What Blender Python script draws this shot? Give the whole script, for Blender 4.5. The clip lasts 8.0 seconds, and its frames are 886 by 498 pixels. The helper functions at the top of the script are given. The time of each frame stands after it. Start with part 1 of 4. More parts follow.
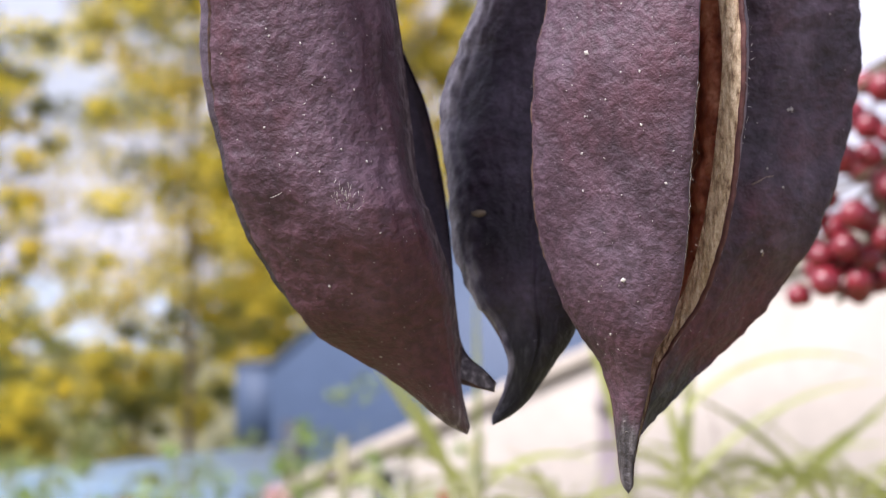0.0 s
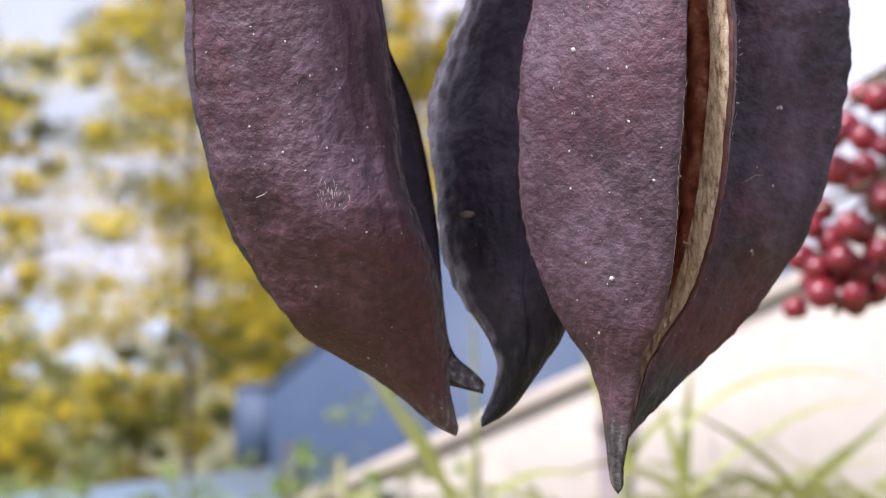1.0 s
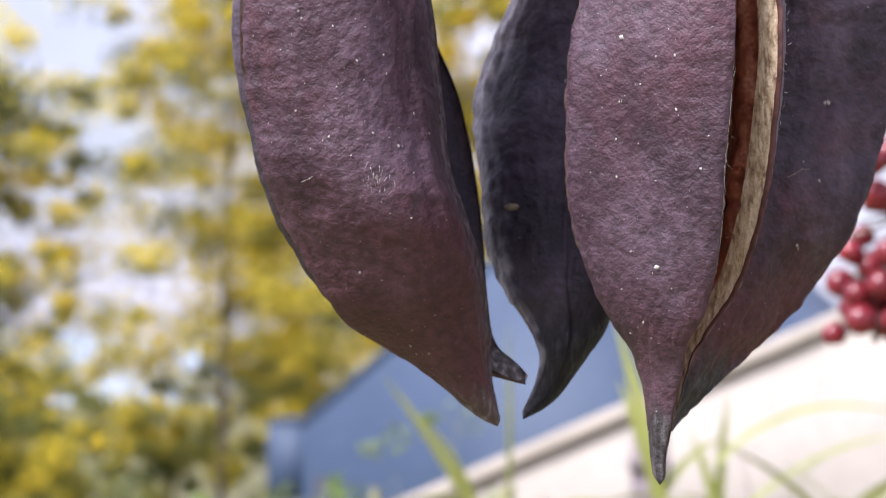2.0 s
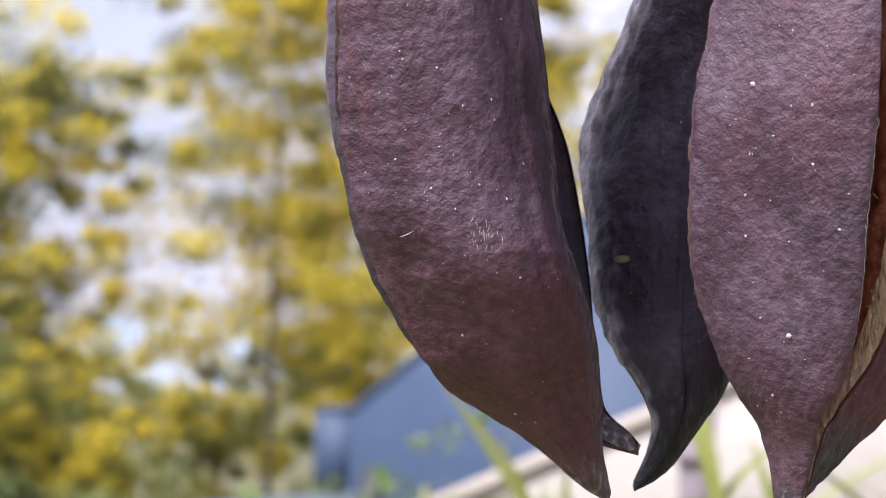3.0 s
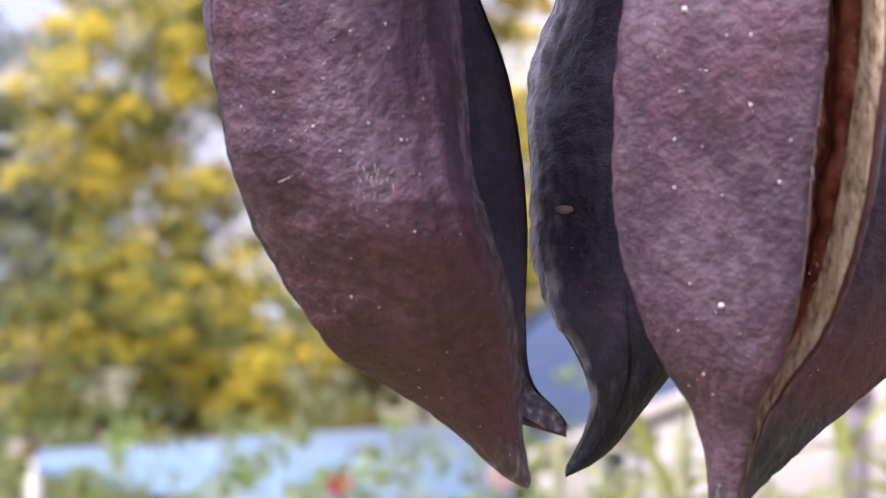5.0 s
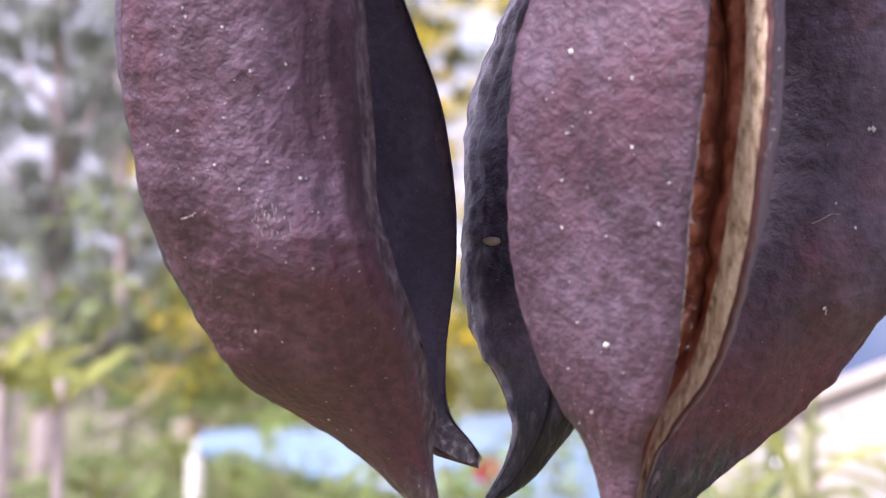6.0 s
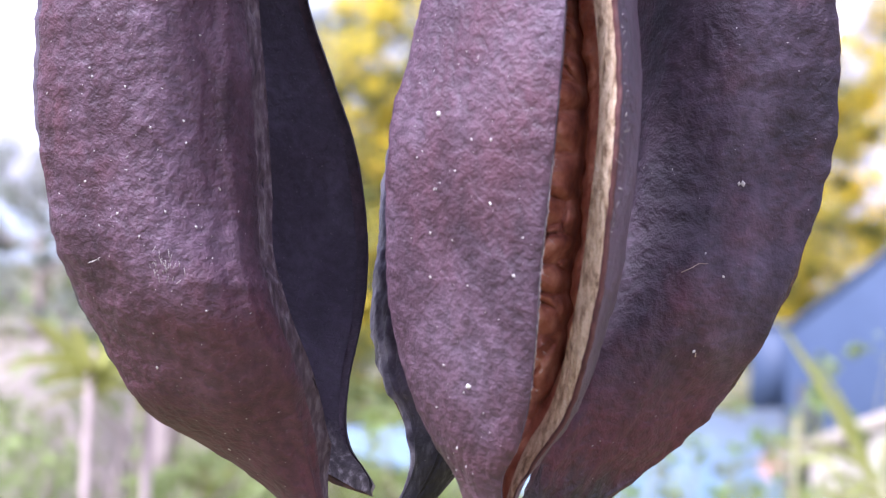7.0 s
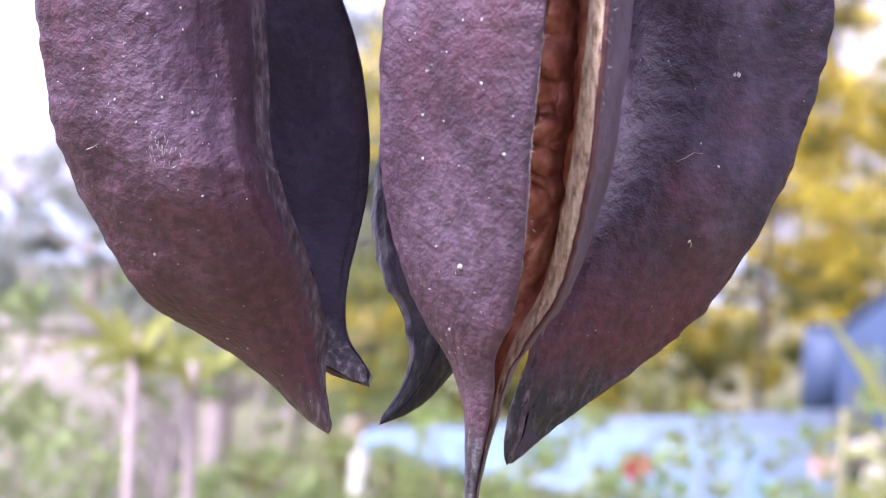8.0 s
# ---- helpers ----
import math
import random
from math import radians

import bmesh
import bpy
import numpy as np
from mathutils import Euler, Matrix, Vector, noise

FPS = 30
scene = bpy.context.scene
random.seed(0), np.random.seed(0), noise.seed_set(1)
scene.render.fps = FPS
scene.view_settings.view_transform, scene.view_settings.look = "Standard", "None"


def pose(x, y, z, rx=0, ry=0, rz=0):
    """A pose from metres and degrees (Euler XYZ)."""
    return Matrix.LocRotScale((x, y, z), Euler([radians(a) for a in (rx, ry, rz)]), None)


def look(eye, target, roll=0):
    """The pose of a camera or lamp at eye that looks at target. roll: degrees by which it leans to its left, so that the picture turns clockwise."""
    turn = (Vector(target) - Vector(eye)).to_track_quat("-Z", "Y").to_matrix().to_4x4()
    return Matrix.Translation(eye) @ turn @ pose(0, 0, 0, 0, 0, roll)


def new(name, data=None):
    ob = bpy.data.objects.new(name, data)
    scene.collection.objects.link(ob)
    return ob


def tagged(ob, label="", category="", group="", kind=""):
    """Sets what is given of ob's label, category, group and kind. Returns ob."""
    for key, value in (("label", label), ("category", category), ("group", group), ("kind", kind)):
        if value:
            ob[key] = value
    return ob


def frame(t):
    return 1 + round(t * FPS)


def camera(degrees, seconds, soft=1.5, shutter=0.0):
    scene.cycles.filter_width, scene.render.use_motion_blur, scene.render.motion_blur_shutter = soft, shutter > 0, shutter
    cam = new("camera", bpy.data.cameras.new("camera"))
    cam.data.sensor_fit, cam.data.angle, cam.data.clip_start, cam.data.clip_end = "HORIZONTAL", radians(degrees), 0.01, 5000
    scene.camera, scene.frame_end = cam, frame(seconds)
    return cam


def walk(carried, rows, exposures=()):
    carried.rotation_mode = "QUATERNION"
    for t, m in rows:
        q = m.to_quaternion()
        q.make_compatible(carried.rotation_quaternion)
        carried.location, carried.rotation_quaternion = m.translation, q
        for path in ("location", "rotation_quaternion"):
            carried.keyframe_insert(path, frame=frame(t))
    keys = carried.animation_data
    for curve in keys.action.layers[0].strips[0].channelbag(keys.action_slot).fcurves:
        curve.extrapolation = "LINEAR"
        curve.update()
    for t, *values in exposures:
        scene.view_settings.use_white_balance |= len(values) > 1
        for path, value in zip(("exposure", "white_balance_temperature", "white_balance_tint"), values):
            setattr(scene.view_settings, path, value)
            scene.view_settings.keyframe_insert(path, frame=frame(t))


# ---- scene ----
LENS = 18.451
PATH = [  # seconds, eye, then yaw, pitch and roll
    (0, 0.0007, -0.4615, 1.5035, 0.401, 1.803, 0.192),
    (0.2, 0.0022, -0.4617, 1.5048, 0.478, 1.675, 0.088),
    (0.5, 0.0005, -0.4598, 1.5022, 0.582, 1.784, -0.127),
    (0.8, 0.0018, -0.4585, 1.5010, 0.528, 1.846, -0.163),
    (1, 0.0028, -0.4578, 1.4997, 0.384, 2.256, -0.064),
    (1.2, 0.0018, -0.4568, 1.4950, 0.062, 2.614, -0.060),
    (2.3, 0.0008, -0.4554, 1.4909, 1.399, 3.083, 1.029),
    (2.5, -0.0065, -0.4470, 1.4939, 1.293, 3.127, 1.153),
    (2.7, -0.0079, -0.4334, 1.4972, 1.494, 2.866, 1.350),
    (3, -0.0099, -0.4182, 1.5045, 2.136, 2.784, 1.480),
    (3.2, -0.0135, -0.4105, 1.5044, 2.234, 2.988, 1.558),
    (3.5, -0.0193, -0.4102, 1.5008, 2.106, 2.322, 1.588),
    (3.7, -0.0223, -0.4076, 1.5068, 2.277, 1.805, 1.627),
    (4, -0.0242, -0.3893, 1.5139, 2.016, 1.835, 1.812),
    (4.2, -0.0177, -0.3743, 1.5137, 2.727, 1.609, 1.974),
    (4.5, -0.0022, -0.3591, 1.5039, 2.856, 1.482, 2.120),
    (4.7, 0.0109, -0.3554, 1.5092, 4.047, 1.297, 2.326),
    (5.8, 0.0548, -0.3552, 1.5142, 7.743, 1.021, 2.760),
    (6, 0.0638, -0.3565, 1.5207, 8.994, 0.656, 2.809),
    (6.2, 0.0716, -0.3582, 1.5191, 9.549, 0.512, 2.932),
    (6.5, 0.0849, -0.3654, 1.5180, 10.316, 0.707, 3.191),
    (6.8, 0.0943, -0.3720, 1.5230, 11.224, 0.530, 3.394),
    (7, 0.1033, -0.3789, 1.5294, 11.566, 0.485, 3.470),
    (7.2, 0.1095, -0.3820, 1.5264, 11.964, 0.504, 3.580),
    (7.5, 0.1173, -0.3841, 1.5235, 12.476, 0.536, 3.764),
    (7.8, 0.1155, -0.3835, 1.5185, 12.561, 0.501, 3.615),
    (8, 0.1134, -0.3792, 1.5121, 12.658, 0.484, 3.545),
]

def aim(x, y, z, yaw, pitch, roll):
    """A camera pose: yaw to the left of +y, pitch up, roll as look() takes it."""
    turn = Matrix.Rotation(radians(yaw), 4, "Z") @ Matrix.Rotation(radians(90 + pitch), 4, "X")
    return Matrix.Translation((x, y, z)) @ turn @ pose(0, 0, 0, 0, 0, roll)


cam = camera(LENS, 8.0, soft=1.0)
walk(cam, [(t, aim(*row)) for t, *row in PATH], [(0, 0.66, 6060, 18), (2.5, 0.62, 5920, 17), (4.0, 0.59, 5960, 21), (5.0, 0.86, 5850, 25), (6.0, 1.10, 5850, 30), (7.0, 1.25, 5450, 29), (8.0, 1.27, 5500, 36)])

cam.data.dof.use_dof = True
cam.data.dof.focus_distance = 0.445
cam.data.dof.aperture_fstop = 41

# ---- world and light: bright overcast, the sun veiled, high on the left ----
SUN_AZ, SUN_EL = -124.0, 52.0          # degrees from +y towards +x; above the horizon
world = bpy.data.worlds.new("world")
scene.world = world
world.use_nodes = True
wn, wl = world.node_tree.nodes, world.node_tree.links
sky = wn.new("ShaderNodeTexSky")
sky.sky_type = "NISHITA"
sky.sun_disc = False
sky.sun_elevation, sky.sun_rotation = radians(SUN_EL), radians(SUN_AZ)
sky.air_density, sky.dust_density, sky.ozone_density = 1.0, 3.0, 1.5
# thin cloud: a soft white veil with blue breaks
wco = wn.new("ShaderNodeTexCoord")
wnoise = wn.new("ShaderNodeTexNoise")
wnoise.inputs["Scale"].default_value = 5.0
wnoise.inputs["Detail"].default_value = 4.0
wramp = wn.new("ShaderNodeValToRGB")
wramp.color_ramp.elements[0].position, wramp.color_ramp.elements[1].position = 0.38, 0.62
wramp.color_ramp.elements[0].color = (0.46, 0.46, 0.46, 1)
wramp.color_ramp.elements[1].color = (0.9, 0.9, 0.9, 1)
wmix = wn.new("ShaderNodeMixRGB")
wmix.inputs["Color2"].default_value = (7.0, 6.75, 7.5, 1)
wl.new(wco.outputs["Generated"], wnoise.inputs["Vector"])
wl.new(wnoise.outputs["Fac"], wramp.inputs["Fac"])
wl.new(wramp.outputs["Color"], wmix.inputs["Fac"])
wl.new(sky.outputs["Color"], wmix.inputs["Color1"])
wl.new(wmix.outputs["Color"], wn["Background"].inputs["Color"])
wn["Background"].inputs["Strength"].default_value = 0.11

sun_data = bpy.data.lights.new("sun", "SUN")
sun_data.energy, sun_data.angle, sun_data.color = 4.0, radians(22), (1.0, 0.965, 0.92)
sun = new("sun", sun_data)
az, el = radians(SUN_AZ), radians(SUN_EL)
sun_from = Vector((math.sin(az) * math.cos(el), math.cos(az) * math.cos(el), math.sin(el)))
sun.matrix_world = look(sun_from * 50, (0, 0, 0))


# ---- materials ----
def material(name, colours, scale, rough=0.7, bump=0.0, bump_scale=None, detail=5.0, metal=0.0, spread=(0.3, 0.7),
             stretch=(1, 1, 1), fine=0.0, spec=0.4, through_light=0.0, vary=0.0, sheen=0.0, dist=0.01):
    """A surface of two or three colours mixed by noise at a coarse and a fine scale, with relief."""
    m = bpy.data.materials.new(name)
    m.use_nodes = True
    n, l = m.node_tree.nodes, m.node_tree.links
    b = n["Principled BSDF"]
    co = n.new("ShaderNodeTexCoord")
    mp = n.new("ShaderNodeMapping")
    mp.inputs["Scale"].default_value = stretch
    l.new(co.outputs["Object"], mp.inputs["Vector"])
    t = n.new("ShaderNodeTexNoise")
    t.inputs["Scale"].default_value, t.inputs["Detail"].default_value = scale, detail
    l.new(mp.outputs["Vector"], t.inputs["Vector"])
    r = n.new("ShaderNodeValToRGB")
    e = r.color_ramp.elements
    e[0].position, e[1].position = spread
    e[0].color, e[1].color = (*colours[0], 1), (*colours[-1], 1)
    if len(colours) == 3:
        mid = e.new(sum(spread) / 2)
        mid.color = (*colours[1], 1)
    l.new(t.outputs["Fac"], r.inputs["Fac"])
    out = r.outputs["Color"]
    if fine:
        t2 = n.new("ShaderNodeTexNoise")
        t2.inputs["Scale"].default_value, t2.inputs["Detail"].default_value = scale * 9, 6.0
        l.new(mp.outputs["Vector"], t2.inputs["Vector"])
        mx = n.new("ShaderNodeMixRGB")
        mx.blend_type = "OVERLAY"
        mx.inputs["Fac"].default_value = fine
        l.new(out, mx.inputs["Color1"])
        l.new(t2.outputs["Fac"], mx.inputs["Color2"])
        out = mx.outputs["Color"]
    if vary:
        info = n.new("ShaderNodeObjectInfo")
        geo = n.new("ShaderNodeNewGeometry")
        add = n.new("ShaderNodeMath")
        l.new(info.outputs["Random"], add.inputs[0])
        l.new(geo.outputs["Random Per Island"], add.inputs[1])
        hs = n.new("ShaderNodeHueSaturation")
        rg = n.new("ShaderNodeMapRange")
        rg.inputs["From Max"].default_value = 2.0
        rg.inputs["To Min"].default_value, rg.inputs["To Max"].default_value = 1 - vary, 1 + vary
        l.new(add.outputs[0], rg.inputs["Value"])
        l.new(rg.outputs["Result"], hs.inputs["Value"])
        l.new(out, hs.inputs["Color"])
        out = hs.outputs["Color"]
    l.new(out, b.inputs["Base Color"])
    b.inputs["Roughness"].default_value, b.inputs["Metallic"].default_value = rough, metal
    b.inputs["Specular IOR Level"].default_value = spec
    b.inputs["Sheen Weight"].default_value = sheen
    if through_light:
        tr = n.new("ShaderNodeBsdfTranslucent")
        ms = n.new("ShaderNodeMixShader")
        ms.inputs["Fac"].default_value = through_light
        l.new(out, tr.inputs["Color"])
        l.new(b.outputs[0], ms.inputs[1])
        l.new(tr.outputs[0], ms.inputs[2])
        l.new(ms.outputs[0], n["Material Output"].inputs["Surface"])
    if bump:
        t3 = n.new("ShaderNodeTexNoise")
        t3.inputs["Scale"].default_value, t3.inputs["Detail"].default_value = bump_scale or scale * 6, 5.0
        l.new(mp.outputs["Vector"], t3.inputs["Vector"])
        bp = n.new("ShaderNodeBump")
        bp.inputs["Strength"].default_value, bp.inputs["Distance"].default_value = bump, dist
        l.new(t3.outputs["Fac"], bp.inputs["Height"])
        l.new(bp.outputs["Normal"], b.inputs["Normal"])
    return m


def pod_skin(name, dark, mid, pale, red, tip, seed, ash=1.0, worn_to=0.0105, flush=None, weathered=False):
    """Leathery pod skin: mauve over brown with rusty patches, fine cross wrinkles, and a weathered grey, fibrous beak below tip."""
    m = bpy.data.materials.new(name)
    m.use_nodes = True
    n, l = m.node_tree.nodes, m.node_tree.links
    b = n["Principled BSDF"]
    co = n.new("ShaderNodeTexCoord")

    def tex(scale, detail, stretch=(1, 1, 1), rough=0.55):
        mp = n.new("ShaderNodeMapping")
        mp.inputs["Scale"].default_value = stretch
        mp.inputs["Location"].default_value = (seed * 0.37, seed * 0.11, 0)
        t = n.new("ShaderNodeTexNoise")
        t.inputs["Scale"].default_value, t.inputs["Detail"].default_value, t.inputs["Roughness"].default_value = scale, detail, rough
        l.new(co.outputs["Object"], mp.inputs["Vector"])
        l.new(mp.outputs["Vector"], t.inputs["Vector"])
        return t.outputs["Fac"]

    def ramp(fac, stops):
        r = n.new("ShaderNodeValToRGB")
        e = r.color_ramp.elements
        while len(e) < len(stops):
            e.new(0.5)
        for q, (pos, col) in zip(e, stops):
            q.position, q.color = pos, (*col, 1)
        l.new(fac, r.inputs["Fac"])
        return r.outputs["Color"]

    def mix(fac, a, c, kind="MIX"):
        x = n.new("ShaderNodeMixRGB")
        x.blend_type = kind
        if isinstance(fac, float):
            x.inputs["Fac"].default_value = fac
        else:
            l.new(fac, x.inputs["Fac"])
        l.new(a, x.inputs["Color1"])
        l.new(c, x.inputs["Color2"])
        return x.outputs["Color"]

    blotch = tex(75, 3, (1, 1, 0.6))
    wrinkle = tex(620, 3.4, (0.95, 0.95, 1.0), 0.55)
    grain = tex(2600, 4)
    skin = ramp(blotch, [(0.30, dark), (0.5, mid), (0.72, pale)])
    rust = ramp(tex(48, 4, (1, 1, 0.8)), [(0.52, (0, 0, 0)), (0.70, (0.65, 0.65, 0.65))])
    redness = n.new("ShaderNodeRGB")
    redness.outputs[0].default_value = (*red, 1)
    skin = mix(rust, skin, redness.outputs[0])
    sep = n.new("ShaderNodeSeparateXYZ")
    l.new(co.outputs["Object"], sep.inputs[0])
    if flush:
        # the rusty lower part of the skin: full below the first height, gone above the second
        wander = n.new("ShaderNodeMath")
        wander.operation = "MULTIPLY_ADD"
        l.new(tex(150, 3), wander.inputs[0])
        wander.inputs[1].default_value = 0.018
        l.new(sep.outputs["Z"], wander.inputs[2])
        band = n.new("ShaderNodeMapRange")
        band.inputs["From Min"].default_value, band.inputs["From Max"].default_value = flush[1] + 0.009, flush[0] + 0.009
        band.inputs["To Max"].default_value = flush[2]
        l.new(wander.outputs[0], band.inputs["Value"])
        skin = mix(band.outputs["Result"], skin, redness.outputs[0])
    # hollows of the wrinkle relief darkened, crests lightened: crease shade in the colour
    skin = mix(0.72, skin, ramp(wrinkle, [(0.36, (0.32, 0.32, 0.32)), (0.66, (0.70, 0.70, 0.70))]), "OVERLAY")
    skin = mix(0.28, skin, grain, "OVERLAY")
    # fine pale dust
    dusty = n.new("ShaderNodeRGB")
    dusty.outputs[0].default_value = (0.24, 0.19, 0.21, 1)
    skin = mix(ramp(tex(1500, 3), [(0.66, (0, 0, 0)), (0.80, (0.45, 0.45, 0.45))]), skin, dusty.outputs[0])
    # weathered beak; with a low ash, as on the rear pod, a near-black painted shade
    reach = n.new("ShaderNodeMath")
    reach.operation = "MULTIPLY_ADD"
    l.new(tex(260, 4, (1, 1, 0.35)), reach.inputs[0])
    reach.inputs[1].default_value = 0.016
    l.new(sep.outputs["Z"], reach.inputs[2])
    worn = n.new("ShaderNodeMapRange")
    worn.inputs["From Min"].default_value, worn.inputs["From Max"].default_value = tip + worn_to + 0.002, tip + worn_to - 0.0065
    l.new(reach.outputs[0], worn.inputs["Value"])
    fibre = ramp(tex(900, 4, (1, 1, 0.22)), [(0.38, (0.055 * ash, 0.045 * ash, 0.045 * ash)), (0.54, (0.12 * ash, 0.10 * ash, 0.10 * ash)), (0.70, (0.34 * ash, 0.30 * ash, 0.30 * ash))])
    skin = mix(worn.outputs["Result"], skin, fibre)
    if weathered:
        # the grey, cracked strip along the keel, its sky-lit brightness painted in as well
        strip = n.new("ShaderNodeAttribute")
        strip.attribute_name = "margin"
        cracked = ramp(tex(420, 4, (1, 1, 0.45)), [(0.34, (0.055, 0.046, 0.060)), (0.50, (0.170, 0.150, 0.180)), (0.68, (0.34, 0.31, 0.35))])
        skin = mix(strip.outputs["Fac"], skin, cracked)
    l.new(skin, b.inputs["Base Color"])
    gloss = n.new("ShaderNodeMapRange")
    gloss.inputs["To Min"].default_value, gloss.inputs["To Max"].default_value = 0.42, 0.68
    l.new(wrinkle, gloss.inputs["Value"])
    l.new(gloss.outputs["Result"], b.inputs["Roughness"])
    b.inputs["Specular IOR Level"].default_value = 0.42
    h = n.new("ShaderNodeMath")
    h.operation = "MULTIPLY_ADD"
    h.inputs[1].default_value = 0.22
    l.new(grain, h.inputs[0])
    l.new(wrinkle, h.inputs[2])
    bp = n.new("ShaderNodeBump")
    bp.inputs["Strength"].default_value, bp.inputs["Distance"].default_value = 0.64, 0.0010
    l.new(h.outputs[0], bp.inputs["Height"])
    l.new(bp.outputs["Normal"], b.inputs["Normal"])
    return m


MAUVE = ((0.040, 0.020, 0.030), (0.075, 0.040, 0.057), (0.114, 0.075, 0.102), (0.090, 0.034, 0.046))
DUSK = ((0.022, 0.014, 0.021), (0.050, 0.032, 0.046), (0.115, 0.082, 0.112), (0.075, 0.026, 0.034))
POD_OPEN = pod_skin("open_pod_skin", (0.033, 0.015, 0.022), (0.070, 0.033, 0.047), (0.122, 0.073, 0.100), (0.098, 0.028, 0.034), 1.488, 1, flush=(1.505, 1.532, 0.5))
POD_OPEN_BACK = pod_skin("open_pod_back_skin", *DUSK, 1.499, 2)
# rear pod: ash 0.16 puts the shade of its lower part into the colour
POD_REAR = pod_skin("rear_pod_skin", (0.017, 0.011, 0.020), (0.040, 0.027, 0.047), (0.108, 0.083, 0.122), (0.050, 0.024, 0.038), 1.4864, 3, 0.16, 0.030, weathered=True)
POD_FRONT = pod_skin("front_pod_skin", *MAUVE, 1.482, 4, 0.36, 0.0165, flush=(1.490, 1.512, 0.55))
POD_FAR = pod_skin("far_pod_skin", (0.024, 0.015, 0.024), (0.056, 0.034, 0.050), (0.122, 0.086, 0.118), (0.100, 0.025, 0.032), 1.486, 5, 0.26, 0.0220, flush=(1.507, 1.523, 0.75))
OPEN_LINING = pod_skin("open_pod_lining", (0.024, 0.015, 0.027), (0.040, 0.027, 0.045), (0.080, 0.062, 0.090), (0.046, 0.026, 0.042), 1.5005, 6)
LIP = material("lip_skin", [(0.055, 0.020, 0.020), (0.13, 0.052, 0.046)], 500, 0.6, 0.5, 1500, dist=0.0004)
KEEL = material("keel_ridge", [(0.05, 0.035, 0.035), (0.16, 0.09, 0.06)], 700, 0.8, 0.6, 1600, dist=0.0004)
RIM_TAN = material("rim_fibre", [(0.22, 0.13, 0.08), (0.56, 0.41, 0.26), (0.74, 0.58, 0.40)], 800, 0.85, 1.0, 1500,
                   stretch=(1, 1, 0.42), dist=0.0009, spread=(0.30, 0.60), fine=0.7)
RIM_GREY = material("rim_bark", [(0.045, 0.028, 0.034), (0.10, 0.066, 0.078), (0.20, 0.16, 0.17)], 650, 0.85, 1.0, 1300, stretch=(1, 1, 0.5), dist=0.0009)
LINING = material("pod_lining", [(0.19, 0.056, 0.036), (0.41, 0.145, 0.086), (0.60, 0.29, 0.18)], 300, 0.45, 0.5, 900, dist=0.0005)
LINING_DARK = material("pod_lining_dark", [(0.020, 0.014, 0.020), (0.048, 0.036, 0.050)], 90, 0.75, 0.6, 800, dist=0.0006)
FLECK = material("fleck", [(0.40, 0.36, 0.33), (0.68, 0.63, 0.58)], 300, 0.8)
CHIP = material("bark_chip", [(0.13, 0.10, 0.075), (0.30, 0.23, 0.165)], 500, 0.85, 0.6, 1200, dist=0.0004)
STRAW = material("straw_bit", [(0.35, 0.25, 0.18), (0.55, 0.45, 0.35)], 300, 0.8)
BARK = material("bark", [(0.10, 0.08, 0.065), (0.24, 0.20, 0.17)], 6, 0.9, 0.6, 30, stretch=(1, 1, 0.3), dist=0.02)
PALE_BARK = material("pale_bark", [(0.32, 0.25, 0.22), (0.52, 0.43, 0.39)], 5, 0.85, 0.4, 20, dist=0.02)
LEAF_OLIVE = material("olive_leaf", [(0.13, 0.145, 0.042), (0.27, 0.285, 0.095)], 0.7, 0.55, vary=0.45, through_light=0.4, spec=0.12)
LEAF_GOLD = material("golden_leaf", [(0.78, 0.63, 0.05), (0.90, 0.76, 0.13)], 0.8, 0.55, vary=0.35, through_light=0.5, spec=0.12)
LEAF_GREEN = material("green_leaf", [(0.16, 0.22, 0.08), (0.36, 0.42, 0.16)], 1.5, 0.5, vary=0.4, through_light=0.35, spec=0.12)
LEAF_WEED = material("weed_leaf", [(0.15, 0.24, 0.05), (0.34, 0.45, 0.12)], 3, 0.5, vary=0.4, through_light=0.4, spec=0.12)
LEAF_GREY = material("grey_leaf", [(0.22, 0.25, 0.20), (0.38, 0.40, 0.33)], 0.8, 0.6, vary=0.35, through_light=0.3, spec=0.12)
BLADE = material("strap_leaf", [(0.25, 0.28, 0.065), (0.46, 0.47, 0.15)], 9, 0.45, vary=0.3, through_light=0.25)
HEAD_LEAF = material("pale_strap_leaf", [(0.32, 0.34, 0.07), (0.50, 0.50, 0.16)], 9, 0.45, vary=0.3, through_light=0.3)
STEM = material("green_stem", [(0.14, 0.15, 0.06), (0.28, 0.26, 0.12)], 20, 0.6, 0.3, 90, dist=0.004)
TWIG = material("berry_twig", [(0.12, 0.09, 0.06), (0.25, 0.2, 0.13)], 90, 0.8, 0.4, 400, dist=0.001)
BERRY = material("berry_skin", [(0.13, 0.010, 0.018), (0.28, 0.022, 0.034)], 60, 0.28, vary=0.35, spec=0.6)
PETAL = material("red_petal", [(0.40, 0.04, 0.05), (0.58, 0.10, 0.11)], 40, 0.5, vary=0.2, through_light=0.3)
PINK = material("pale_petal", [(0.7, 0.42, 0.40), (0.8, 0.6, 0.55)], 40, 0.5, vary=0.2, through_light=0.3)
GROUND = material("ground_cover", [(0.09, 0.08, 0.045), (0.15, 0.15, 0.06), (0.22, 0.19, 0.13)], 0.5, 0.95, 0.6, 3, fine=0.6, dist=0.1)
BLUE_WALL = material("blue_grey_boards", [(0.046, 0.073, 0.130), (0.060, 0.090, 0.156)], 1.2, 0.6, 0.2, 9, fine=0.25, dist=0.01)
